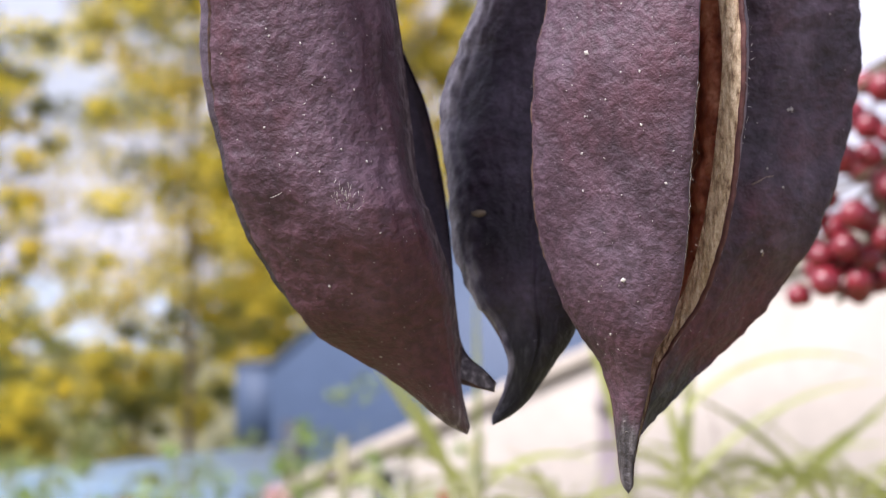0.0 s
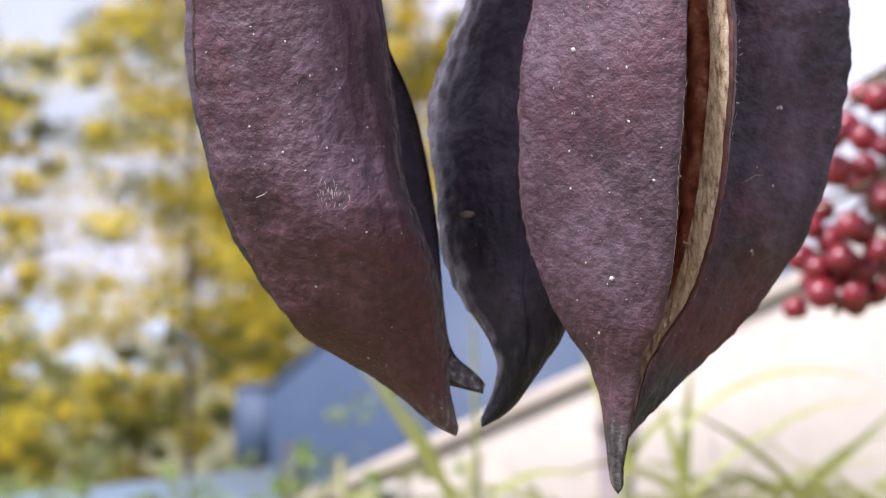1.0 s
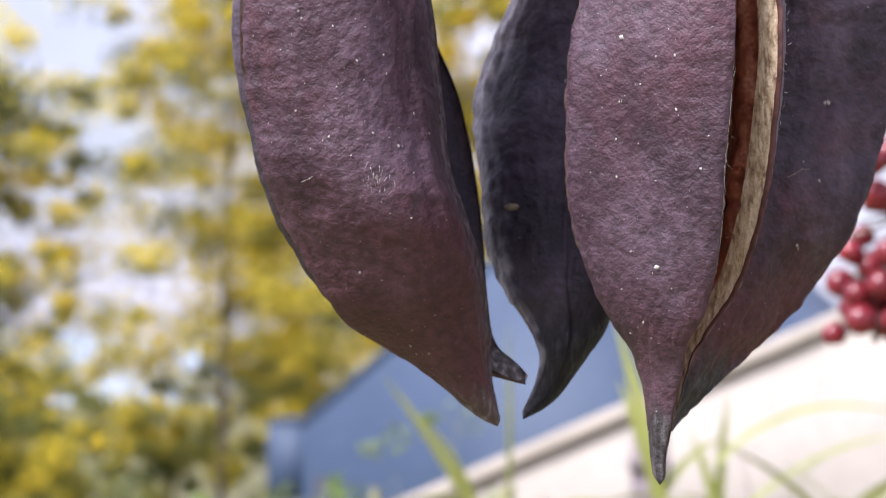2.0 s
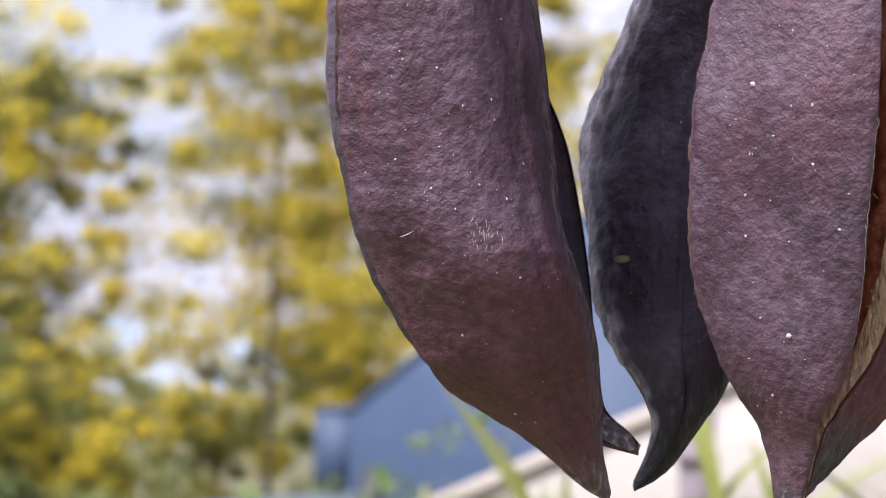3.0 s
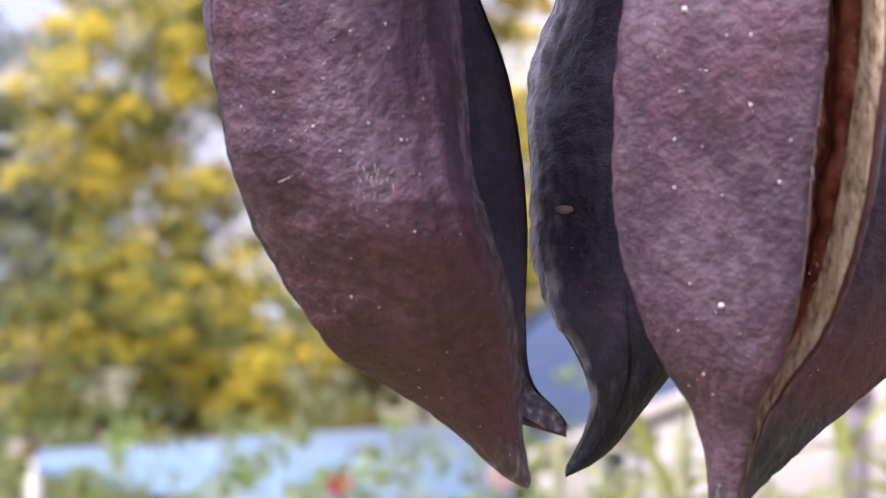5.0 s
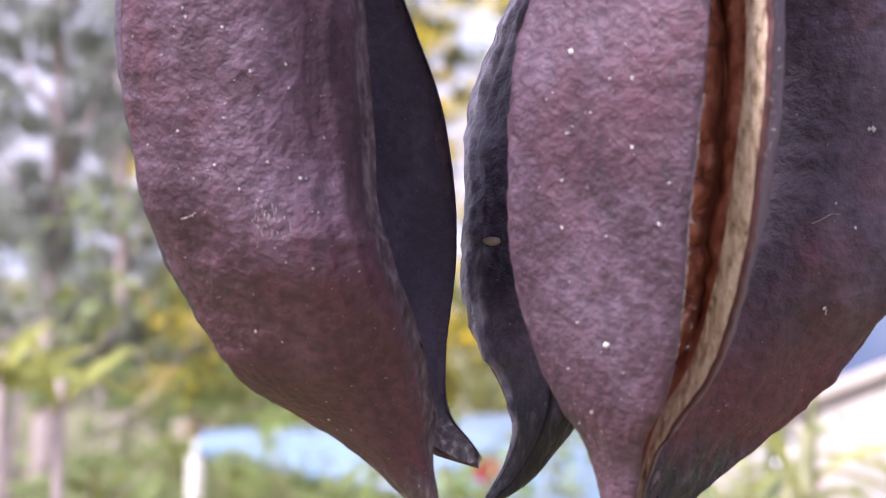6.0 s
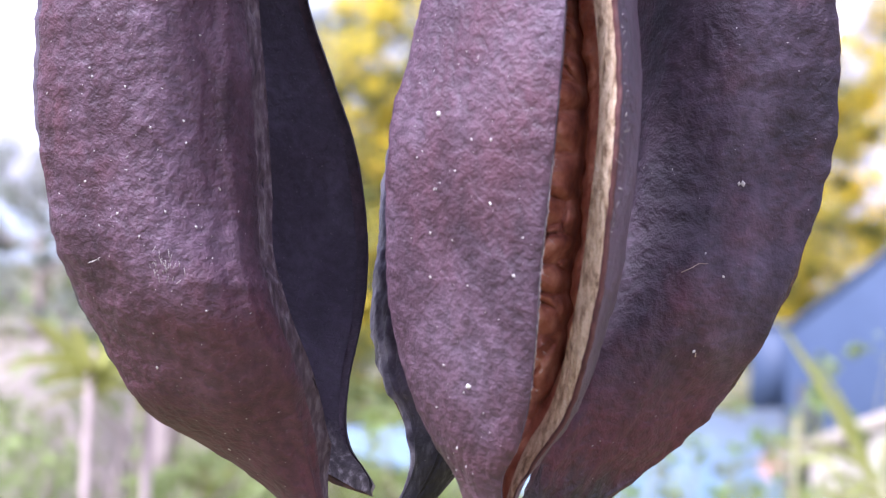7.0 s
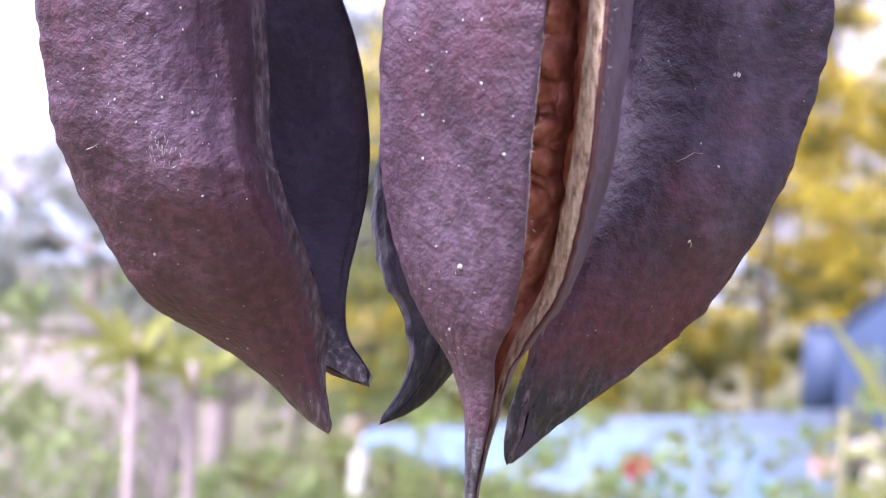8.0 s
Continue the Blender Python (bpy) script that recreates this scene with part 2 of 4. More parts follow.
ROOF_BLUE = material("blue_grey_roofing", [(0.055, 0.078, 0.13), (0.075, 0.10, 0.155)], 1.0, 0.5, 0.2, 9, fine=0.25, dist=0.01)
CREAM_WALL = material("cream_render", [(0.395, 0.352, 0.305), (0.468, 0.42, 0.365)], 1.0, 0.8, 0.2, 12, fine=0.2, dist=0.01)
ROSE_WALL = material("pale_garden_render", [(0.33, 0.28, 0.22), (0.46, 0.40, 0.32)], 1.0, 0.85, 0.3, 9, fine=0.3, dist=0.02)
BARGE = material("barge_board", [(0.42, 0.365, 0.305), (0.50, 0.44, 0.37)], 3, 0.7, 0.2, 20, dist=0.005)
DARK_POST = material("dark_post", [(0.03, 0.035, 0.05), (0.07, 0.075, 0.09)], 6, 0.7, 0.3, 30, dist=0.01)
WHITE_PAINT = material("white_paint", [(0.40, 0.38, 0.32), (0.50, 0.475, 0.41)], 4, 0.5, 0.1, 30, dist=0.005)
PALE_BLUE = material("pale_blue_sheet", [(0.132, 0.215, 0.295), (0.182, 0.275, 0.355)], 1.5, 0.38, 0.2, 6, fine=0.2, dist=0.01)
GLASS_DARK = material("window_glass", [(0.02, 0.025, 0.03), (0.04, 0.045, 0.05)], 2, 0.1, spec=0.6)
# distance haze is painted in as the hill's pale blue-grey
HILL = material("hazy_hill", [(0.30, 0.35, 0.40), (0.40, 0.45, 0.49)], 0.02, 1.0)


# ---- building helpers ----
def part(name, bm, mat, parent, label=""):
    """Links a bmesh, or (vertices, faces), as one mesh object under a thing or a part."""
    me = bpy.data.meshes.new(name)
    if isinstance(bm, tuple):
        me.from_pydata(bm[0], [], bm[1])
    else:
        bmesh.ops.recalc_face_normals(bm, faces=bm.faces)
        bm.to_mesh(me)
        bm.free()
    me.shade_smooth()
    if mat:
        me.materials.append(mat)
    ob = new(name, me)
    if parent:
        ob.parent = parent
    if label:
        ob["label"] = label
    return ob


def thing(name, label, category, group="", kind="", at=(0, 0, 0)):
    ob = new(name)
    ob.empty_display_size = 0.01
    ob.location = at
    return tagged(ob, label, category, group, kind)


def grid_faces(rows, cols, base=0):
    return [(base + i * cols + j, base + i * cols + j + 1, base + (i + 1) * cols + j + 1, base + (i + 1) * cols + j)
            for i in range(rows - 1) for j in range(cols - 1)]


def smooth_table(table, zs):
    """Columns of a table, row by row from the top down, drawn as smooth curves over its first column."""
    t = np.array(table, float)[::-1]
    z, v = t[:, 0], t[:, 1:]
    slope = np.gradient(v, z, axis=0)
    i = np.clip(np.searchsorted(z, zs) - 1, 0, len(z) - 2)
    h = (z[i + 1] - z[i])[:, None]
    s = ((zs - z[i])[:, None] / h)
    return ((2 * s**3 - 3 * s**2 + 1) * v[i] + (s**3 - 2 * s**2 + s) * h * slope[i]
            + (3 * s**2 - 2 * s**3) * v[i + 1] + (s**3 - s**2) * h * slope[i + 1])


def tube(bm, points, radii, sides=8):
    """A tapered tube through points, closed at both ends."""
    rings = []
    pts = [Vector(p) for p in points]
    for k, p in enumerate(pts):
        d = (pts[min(k + 1, len(pts) - 1)] - pts[max(k - 1, 0)]).normalized()
        side = d.cross(Vector((0.31, 0.95, 0.05))).normalized()
        up = d.cross(side)
        rings.append([bm.verts.new(p + radii[k] * (math.cos(a) * side + math.sin(a) * up))
                      for a in [2 * math.pi * q / sides for q in range(sides)]])
    for a, b in zip(rings, rings[1:]):
        for q in range(sides):
            bm.faces.new((a[q], a[(q + 1) % sides], b[(q + 1) % sides], b[q]))
    bm.faces.new(rings[0][::-1])
    bm.faces.new(rings[-1])


def box(bm, x0, y0, z0, x1, y1, z1):
    v = [bm.verts.new(p) for p in ((x0, y0, z0), (x1, y0, z0), (x1, y1, z0), (x0, y1, z0),
                                   (x0, y0, z1), (x1, y0, z1), (x1, y1, z1), (x0, y1, z1))]
    for f in ((0, 3, 2, 1), (4, 5, 6, 7), (0, 1, 5, 4), (1, 2, 6, 5), (2, 3, 7, 6), (3, 0, 4, 7)):
        bm.faces.new([v[i] for i in f])


def bearing(degrees, distance, z):
    """A place at a bearing to the right of +y, at that distance from where the camera walks."""
    return Vector((distance * math.sin(radians(degrees)), distance * math.cos(radians(degrees)) - 0.42, z))


# ---- the seed pods ----
CM, BASE = 0.01, 1.5


def valve(name, table, toward, skew, thick, parent, skin, inner, rim_mat, rim_label="", nu=64, nv=170, relief=0.022, flecks=60,
          seed=0, label="", rim_to=None, marks=(), ridges=(), lip=None, rough=0.06, margin=0.0, folds=()):
    """One half of a pod. Rows of the table, in centimetres: height, keel x, y, rim x, y, swell. toward: the way it
    swells.
    ridges: long welts, each its place across, half width and height. lip: the stuff of a thin lip outside the rim.
    margin: the width across of a weathered strip along the keel, painted paler for side light. folds: cross creases,
    each its height, from and to across, and rise."""
    rng = np.random.default_rng(seed)
    zs = np.linspace(table[0][0], table[-1][0], nv)
    c = smooth_table(table, zs)
    u = np.linspace(0, 1, nu)
    belly = np.sin(np.pi * u**skew).clip(0) ** 0.62
    keel, rim, swell = c[:, 0:2], c[:, 2:4], c[:, 4]
    out_way = (keel - rim) / (np.linalg.norm(rim - keel, axis=1, keepdims=True) + 1e-9)
    notch = np.array([0.035 * noise.noise(Vector((z * 2.6, 0.3, 0))) + 0.030 * noise.noise(Vector((z * 6.5, 4.1, 0))) for z in zs])
    keel = keel + out_way * (notch * np.clip(np.linalg.norm(rim - keel, axis=1) / 2.0, 0.15, 1))[:, None]
    plan = keel[:, None] + (rim - keel)[:, None] * u[None, :, None]
    plan = plan + swell[:, None, None] * belly[None, :, None] * np.array(toward)[None, None]
    outer = np.concatenate([plan, np.broadcast_to(zs[:, None, None], (nv, nu, 1))], 2)

    def normals(p):
        n = np.cross(np.gradient(p, axis=1), np.gradient(p, axis=0))
        n /= np.linalg.norm(n, axis=2, keepdims=True) + 1e-9
        mid = n[nv // 2, nu // 2]
        return n if mid[0] * toward[0] + mid[1] * toward[1] > 0 else -n

    nrm = normals(outer)
    lumps = np.zeros((nv, nu))
    for i in range(nv):
        for j in range(nu):
            p = Vector(outer[i, j])
            lumps[i, j] = (2.6 * noise.noise(Vector((p.x * 1.0 + seed, p.y * 1.0, p.z * 0.16))) + 1.6 * noise.noise(p * 1.1 + Vector((seed, 0, 0))) + noise.noise(p * 3.2) + 0.6 * noise.noise(p * 8.5)
                           + 0.45 * noise.noise(p * 19))
    ends = np.minimum(1, np.linalg.norm(rim - keel, axis=1) / 1.5)[:, None]
    welts = np.zeros((nv, nu))
    for at, half, tall in ridges:
        stray = np.array([0.03 * noise.noise(Vector((z * 0.5, at * 30, 1.0))) for z in zs])[:, None]
        beads = np.array([0.7 + 0.6 * noise.noise(Vector((z * 2.6, at * 50, 5.0))) for z in zs])[:, None]
        welts += tall * beads * np.exp(-((u[None] - at - stray) / half) ** 2)
    for at, u0, u1, tall in folds:
        sway = np.array([0.10 * noise.noise(Vector((q * 6, at * 9, 2.0))) for q in u])[None]
        along_it = np.clip((u - u0) / 0.12, 0, 1) * np.clip((u1 - u) / 0.08, 0, 1)
        welts += tall * along_it[None] * np.exp(-((zs[:, None] - at - sway) / 0.09) ** 2)
    skin_pts = outer + nrm * ((lumps * relief + welts) * ends)[..., None]
    width = np.linalg.norm(rim - keel, axis=1)
    t = np.minimum(thick, width * 0.22)[:, None, None] * np.ones((1, nu, 1))
    lining = outer - nrm * t
    if rim_to:
        # a deep rim: the lining starts well behind the edge
        k = np.clip((width - 0.5) / 1.6, 0.05, 1)[:, None, None]
        shift = np.array([rim_to[0], rim_to[1], 0.0])[None, None] * k - (lining - outer)
        lining = lining + shift * (np.clip((u - 0.8) / 0.2, 0, 1) ** 2)[None, :, None]
    # the last rows close up to a blunt tip
    close = np.clip((zs - zs[-1]) / 0.16, 0, 1)[:, None, None] ** 0.5
    axis = (skin_pts.mean(1, keepdims=True) + lining.mean(1, keepdims=True)) / 2
    skin_pts = axis + (skin_pts - axis) * close
    lining = axis + (lining - axis) * close

    def metres(a):
        a = a.reshape(-1, 3) * CM
        return [(x, y, z + BASE) for x, y, z in a.tolist()]

    body = part(name, (metres(skin_pts), grid_faces(nv, nu)), skin, parent, label)
    if margin:
        ragged = np.array([margin * (1 + 0.4 * noise.noise(Vector((z * 1.3, seed, 2.0))) + 0.3 * noise.noise(Vector((z * 5.0, seed, 7.0)))) for z in zs])
        share = np.clip(1.5 - u[None] / ragged[:, None], 0, 1)
        body.data.attributes.new("margin", "FLOAT", "POINT").data.foreach_set("value", share.astype(np.float32).ravel())
    part("lining", (metres(lining[::2, ::2]), grid_faces(len(lining[::2]), len(lining[0, ::2]))), inner, body, "")
    # the rim and the keel edge, rounded and frayed
    for key, col in (("rim", -1), ("keel_ridge", 0)):
        a, b = skin_pts[:, col], lining[:, col]
        along = (skin_pts[:, col] - skin_pts[:, -2 if col else 1])
        along /= np.linalg.norm(along, axis=1, keepdims=True) + 1e-9
        w = np.linalg.norm(a - b, axis=1)[:, None]
        steps = 10
        strip = []
        for k in range(steps):
            s = k / (steps - 1)
            fray = np.array([noise.noise(Vector(p) * 7 + Vector((0, 0, k * 2.3))) + 0.7 * noise.noise(Vector(p) * 17 + Vector((k * 1.7, 0, 0))) for p in a])[:, None]
            bulge = math.sin(math.pi * s) * (0.22 if not (lip and col) else 0.05)
            strip.append(a + (b - a) * s + along * (bulge * w + fray * rough * w * (0 < k < steps - 1)))
        strip = np.stack(strip, 1)
        if lip and col:
            # a thin dark lip, rolled outward, before the tan fibres
            edge = np.stack([a, a + (strip[:, 2] - a) * 0.25 + along * 0.035, a + (strip[:, 2] - a) * 0.7 + along * 0.03, strip[:, 2] + along * 0.012], 1)
            part("lip", (metres(edge), grid_faces(nv, 4)), lip, body, "thin dark red-brown lip")
            strip = strip[:, 2:]
        part(key, (metres(strip), grid_faces(nv, strip.shape[1])), rim_mat if col else KEEL, body, rim_label if col else "")
    # pale flecks of dust and fluff caught on the skin
    verts, faces = [], []
    spots = [(rng.integers(nv // 4, nv - 8), rng.integers(3, nu - 3), 0.0048 * rng.lognormal(0, 0.6)) for _ in range(flecks)]
    spots = [q for q in spots if rng.random() < width[q[0]] / 2.6]
    for x, z, r in marks:
        i = int(np.abs(zs - z).argmin())
        spots.append((i, int(np.abs(skin_pts[i, :, 0] - x).argmin()), r))
    for i, j, r in spots:
        p, n = skin_pts[i, j], nrm[i, j]
        side = np.cross(n, rng.normal(size=3))
        side /= np.linalg.norm(side)
        up = np.cross(n, side)
        long = r * (1 + (2.5 * rng.random() ** 3 if r < 0.015 else 0.4))
        k = len(verts)
        verts += [p + n * 0.006 + q for q in (side * long, up * r, -side * long, -up * r)] + [p + n * (0.01 + r)]
        faces += [(k, k + 1, k + 4), (k + 1, k + 2, k + 4), (k + 2, k + 3, k + 4), (k + 3, k, k + 4)]
    if verts:
        fl = part("dust", (metres(np.array(verts)), faces), FLECK, body, "pale dust flecks")
        fl["kind"] = "stuff"
    return body


group = "woody seed pods in one hanging cluster"
# the wide-open pod with a beak on each valve
pod = thing("seed_pod", "dark brown woody seed pod, split wide open, with two beaked tips", "seed pod", group, at=(0, 0, 0))
valve("front_valve", [
    (13, 1, 4.3, 1.70, 4.4, 0.2), (11, -2.2, 2.9, -0.50, 3.3, 0.6), (7.5, -4.3, 2.1, -1.39, 2.75, 0.95), (5.5, -4.43, 2.15, -1.15, 2.75, 1),
    (4, -4.26, 2.3, -0.97, 2.75, 0.98), (3, -4.03, 2.4, -0.83, 2.6, 0.95), (2.5, -3.86, 2.6, -0.64, 2.55, 0.94), (2, -3.65, 2.75, -0.47, 2.65, 0.92), (1.5, -3.38, 2.9, -0.30, 2.95, 0.85),
    (1, -3.08, 3.0, -0.19, 3.3, 0.75), (0.7, -2.86, 3.1, -0.16, 3.55, 0.70), (0.45, -2.66, 3.35, -0.13, 3.72, 0.64), (0.2, -2.38, 3.75, -0.09, 3.85, 0.58), (0, -2.06, 4.0, -0.06, 3.95, 0.52),
    (-0.25, -1.64, 4.2, -0.04, 4.05, 0.44), (-0.5, -1.23, 4.3, 0.00, 4.1, 0.37), (-0.75, -0.90, 4.4, 0.05, 4.15, 0.31), (-1, -0.60, 4.4, 0.13, 4.2, 0.26), (-1.25, -0.28, 4.4, 0.20, 4.25, 0.19), (-1.5, 0.07, 4.35, 0.27, 4.3, 0.1)],
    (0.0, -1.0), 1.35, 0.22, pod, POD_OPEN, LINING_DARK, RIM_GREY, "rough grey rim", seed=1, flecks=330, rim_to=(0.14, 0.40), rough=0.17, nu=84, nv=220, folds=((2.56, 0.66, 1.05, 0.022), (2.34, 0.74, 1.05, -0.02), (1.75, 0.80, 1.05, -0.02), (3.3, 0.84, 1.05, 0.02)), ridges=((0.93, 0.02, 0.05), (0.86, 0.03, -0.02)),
    marks=((-3.34, 5.57, 0.020), (-2.79, 5.44, 0.020), (-2.34, 4.84, 0.019), (-1.92, 5.02, 0.020), (-3.41, 3.98, 0.020), (-2.81, 3.5, 0.022), (-2.05, 3.58, 0.020), (-1.63, 3.42, 0.023)))
valve("back_valve", [
    (13.0, 1.0, 4.4, 1.5, 4.9, 0.2), (11.0, -2.2, 3.0, -1.6, 7.0, 0.7), (7.5, -4.36, 2.3, -1.75, 8.1, 1.0), (6.0, -4.47, 2.3, -1.15, 8.1, 1.0),
    (5.0, -4.46, 2.4, -0.72, 7.95, 1.0), (4.0, -4.27, 2.5, -0.47, 7.85, 1.0), (3.0, -4.03, 2.55, -0.29, 7.6, 0.9),
    (2.0, -3.63, 2.9, -0.16, 6.9, 0.8), (1.0, -3.03, 3.15, -0.08, 5.9, 0.6), (0.66, -2.75, 3.25, -0.04, 5.65, 0.5), (0.4, -2.5, 3.5, -0.01, 5.54, 0.45), (0.2, -2.1, 3.8, 0.04, 5.48, 0.4),
    (0.0, -1.5, 4.1, 0.12, 5.40, 0.32), (-0.2, -0.85, 4.4, 0.27, 5.27, 0.24), (-0.4, -0.25, 4.65, 0.53, 5.0, 0.16), (-0.55, 0.02, 4.75, 0.70, 4.85, 0.12), (-0.65, 0.28, 4.78, 0.78, 4.8, 0.09), (-0.73, 0.64, 4.78, 0.82, 4.8, 0.06)],
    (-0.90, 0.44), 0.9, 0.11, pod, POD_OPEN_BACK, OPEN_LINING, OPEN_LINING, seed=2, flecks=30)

# the pod behind, in the shade of the others
pod = thing("seed_pod", "blackish woody seed pod, hooked tip, shaded behind the others", "seed pod", group, at=(0, 0, 0))
valve("front_valve", [
    (13.0, 1.4, 5.3, 2.3, 5.3, 0.3), (9.5, 1.0, 8.0, 3.0, 8.0, 0.8), (7.0, 0.33, 9.0, 3.2, 8.5, 1.1), (6.0, -0.10, 9.2, 3.2, 8.4, 1.1), (5.0, -0.37, 9.1, 3.2, 8.2, 1.1),
    (4.0, -0.34, 8.45, 3.1, 7.9, 1.0), (3.5, -0.24, 8.1, 3.05, 7.75, 0.95), (3.0, -0.17, 7.85, 3.0, 7.6, 0.9), (2.5, -0.12, 7.6, 2.9, 7.4, 0.85), (2.0, -0.07, 7.35, 2.8, 7.2, 0.8), (1.5, 0.06, 7.05, 2.65, 7.0, 0.72),
    (1.0, 0.30, 6.8, 2.5, 6.9, 0.6), (0.5, 0.66, 6.6, 2.3, 6.75, 0.5), (0.2, 0.85, 6.4, 2.15, 6.65, 0.43), (0.0, 0.93, 6.3, 2.0, 6.55, 0.38), (-0.3, 0.97, 6.25, 1.79, 6.4, 0.33), (-0.6, 0.91, 6.25, 1.58, 6.3, 0.27),
    (-1.0, 0.75, 6.1, 1.25, 6.1, 0.2), (-1.36, 0.56, 5.75, 0.76, 5.75, 0.1)],
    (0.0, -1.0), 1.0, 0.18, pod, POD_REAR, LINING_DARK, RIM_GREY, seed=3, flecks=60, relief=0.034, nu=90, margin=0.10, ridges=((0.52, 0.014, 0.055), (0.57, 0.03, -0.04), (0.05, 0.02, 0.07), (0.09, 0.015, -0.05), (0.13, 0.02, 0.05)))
valve("back_valve", [
    (13.0, 1.4, 5.4, 2.3, 5.4, 0.3), (9.5, 1.0, 8.1, 3.0, 8.1, 1.4), (7.0, 0.33, 9.05, 3.2, 8.55, 1.8), (6.0, -0.10, 9.25, 3.2, 8.45, 2.0), (5.0, -0.37, 9.15, 3.2, 8.25, 2.0), (4.0, -0.34, 8.5, 3.1, 7.95, 1.9),
    (3.0, -0.17, 7.9, 3.0, 7.65, 1.8), (2.0, -0.07, 7.4, 2.8, 7.25, 1.5), (1.0, 0.30, 6.85, 2.5, 6.95, 1.1), (0.5, 0.66, 6.65, 2.3, 6.8, 0.8), (0.0, 0.93, 6.35, 2.0, 6.6, 0.6), (-0.6, 0.91, 6.3, 1.58, 6.35, 0.4),
    (-1.0, 0.75, 6.15, 1.25, 6.15, 0.25), (-1.36, 0.56, 5.8, 0.76, 5.8, 0.1)],
    (0.0, 1.0), 1.0, 0.18, pod, POD_REAR, LINING_DARK, RIM_GREY, seed=4, flecks=0, nu=40, nv=90)

# the pod in front, its slit showing the tan rim and the seed chambers
pod = thing("seed_pod", "mauve-brown woody seed pod with a slit and tan fibrous rim", "seed pod", group, at=(0, 0, 0))
valve("front_valve", [
    (13.0, 1.7, 4.5, 2.4, 4.3, 0.2), (10.0, 2.0, 2.4, 3.8, 1.2, 0.2), (7.0, 1.68, 1.75, 4.08, 0.2, 0.22), (6.0, 1.50, 1.65, 4.09, 0.1, 0.22), (5.0, 1.36, 1.6, 4.07, 0.05, 0.22),
    (4.0, 1.31, 1.75, 4.0, 0.16, 0.22), (3.0, 1.34, 1.95, 3.93, 0.3, 0.24), (2.0, 1.48, 2.1, 3.90, 0.45, 0.25),
    (1.0, 1.81, 2.2, 3.79, 0.75, 0.25), (0.4, 2.15, 2.3, 3.62, 1.0, 0.24), (0.0, 2.42, 2.35, 3.40, 1.3, 0.22), (-0.5, 2.64, 2.4, 3.36, 1.62, 0.18), (-1.0, 2.75, 2.45, 3.27, 1.85, 0.15),
    (-1.6, 2.82, 2.4, 3.15, 1.97, 0.12), (-2.0, 2.86, 2.3, 3.10, 2.02, 0.1), (-2.44, 2.94, 2.15, 3.10, 1.98, 0.08)],
    (-0.35, -0.94), 1.0, 0.12, pod, POD_FRONT, LINING, RIM_GREY, seed=5, flecks=230,
    marks=((2.23, 5.22, 0.043), (2.8, 4.83, 0.017), (2.55, 4.45, 0.017), (2.19, 4.17, 0.019), (3.15, 3.94, 0.025), (2.15, 3.47, 0.023), (2.18, 2.85, 0.022), (3.54, 2.93, 0.025), (2.86, 1.31, 0.046), (2.43, 1.56, 0.020), (2.67, 0.39, 0.025)))
valve("back_valve", [
    (13.0, 1.7, 4.6, 2.6, 4.5, 0.6), (10.0, 2.0, 2.5, 4.3, 1.3, 1.8), (7.0, 1.68, 1.85, 4.78, 0.60, 2.8), (6.0, 1.50, 1.75, 4.93, 0.52, 2.9), (5.0, 1.36, 1.7, 4.97, 0.47, 2.9),
    (4.0, 1.31, 1.85, 4.90, 0.60, 2.8), (3.0, 1.34, 2.05, 4.80, 0.80, 2.6), (2.0, 1.48, 2.2, 4.63, 1.05, 2.1), (1.5, 1.62, 2.25, 4.51, 1.28, 1.75),
    (1.0, 1.81, 2.3, 4.33, 1.50, 1.35), (0.7, 1.98, 2.35, 4.16, 1.62, 1.1), (0.4, 2.15, 2.4, 3.94, 1.72, 0.85), (0.0, 2.42, 2.45, 3.67, 1.82, 0.65), (-0.5, 2.64, 2.5, 3.46, 1.90, 0.5), (-1.0, 2.75, 2.55, 3.33, 1.98, 0.35),
    (-1.6, 2.82, 2.5, 3.18, 2.05, 0.28), (-2.0, 2.86, 2.4, 3.12, 2.08, 0.2), (-2.44, 2.94, 2.25, 3.11, 2.08, 0.12)],
    (0.27, 1.0), 1.0, 0.42, pod, POD_FRONT, LINING, RIM_TAN, "tan fibrous split rim", seed=6, flecks=40, rim_to=(-0.42, 0.42), lip=LIP)
# the seed chambers inside the slit: plump lobes behind the near edge, a wavy groove, then a smooth wall up to the tan rim
zs = np.linspace(9.0, 0.35, 380)
near_side = smooth_table([(9.0, 3.3, 1.6), (5.0, 3.25, 1.10), (2.0, 3.1, 1.45), (0.4, 2.9, 1.95), (-0.3, 2.95, 2.1)], zs)
far_side = smooth_table([(9.0, 4.35, 1.9), (7.0, 4.40, 1.35), (6.0, 4.54, 1.22), (5.0, 4.58, 1.16), (4.0, 4.54, 1.18), (3.0, 4.44, 1.40), (2.0, 4.27, 1.66), (1.0, 3.98, 2.05), (0.4, 3.70, 2.15), (-0.3, 3.4, 2.15)], zs)
sunk = smooth_table([(9.0, 1.5), (7.0, 1.35), (5.0, 1.05), (4.0, 1.0), (3.0, 0.9), (2.0, 0.65), (1.0, 0.4), (-0.3, 0.2)], zs)[:, 0]
cols, turn_at = 64, 44
rows3 = []
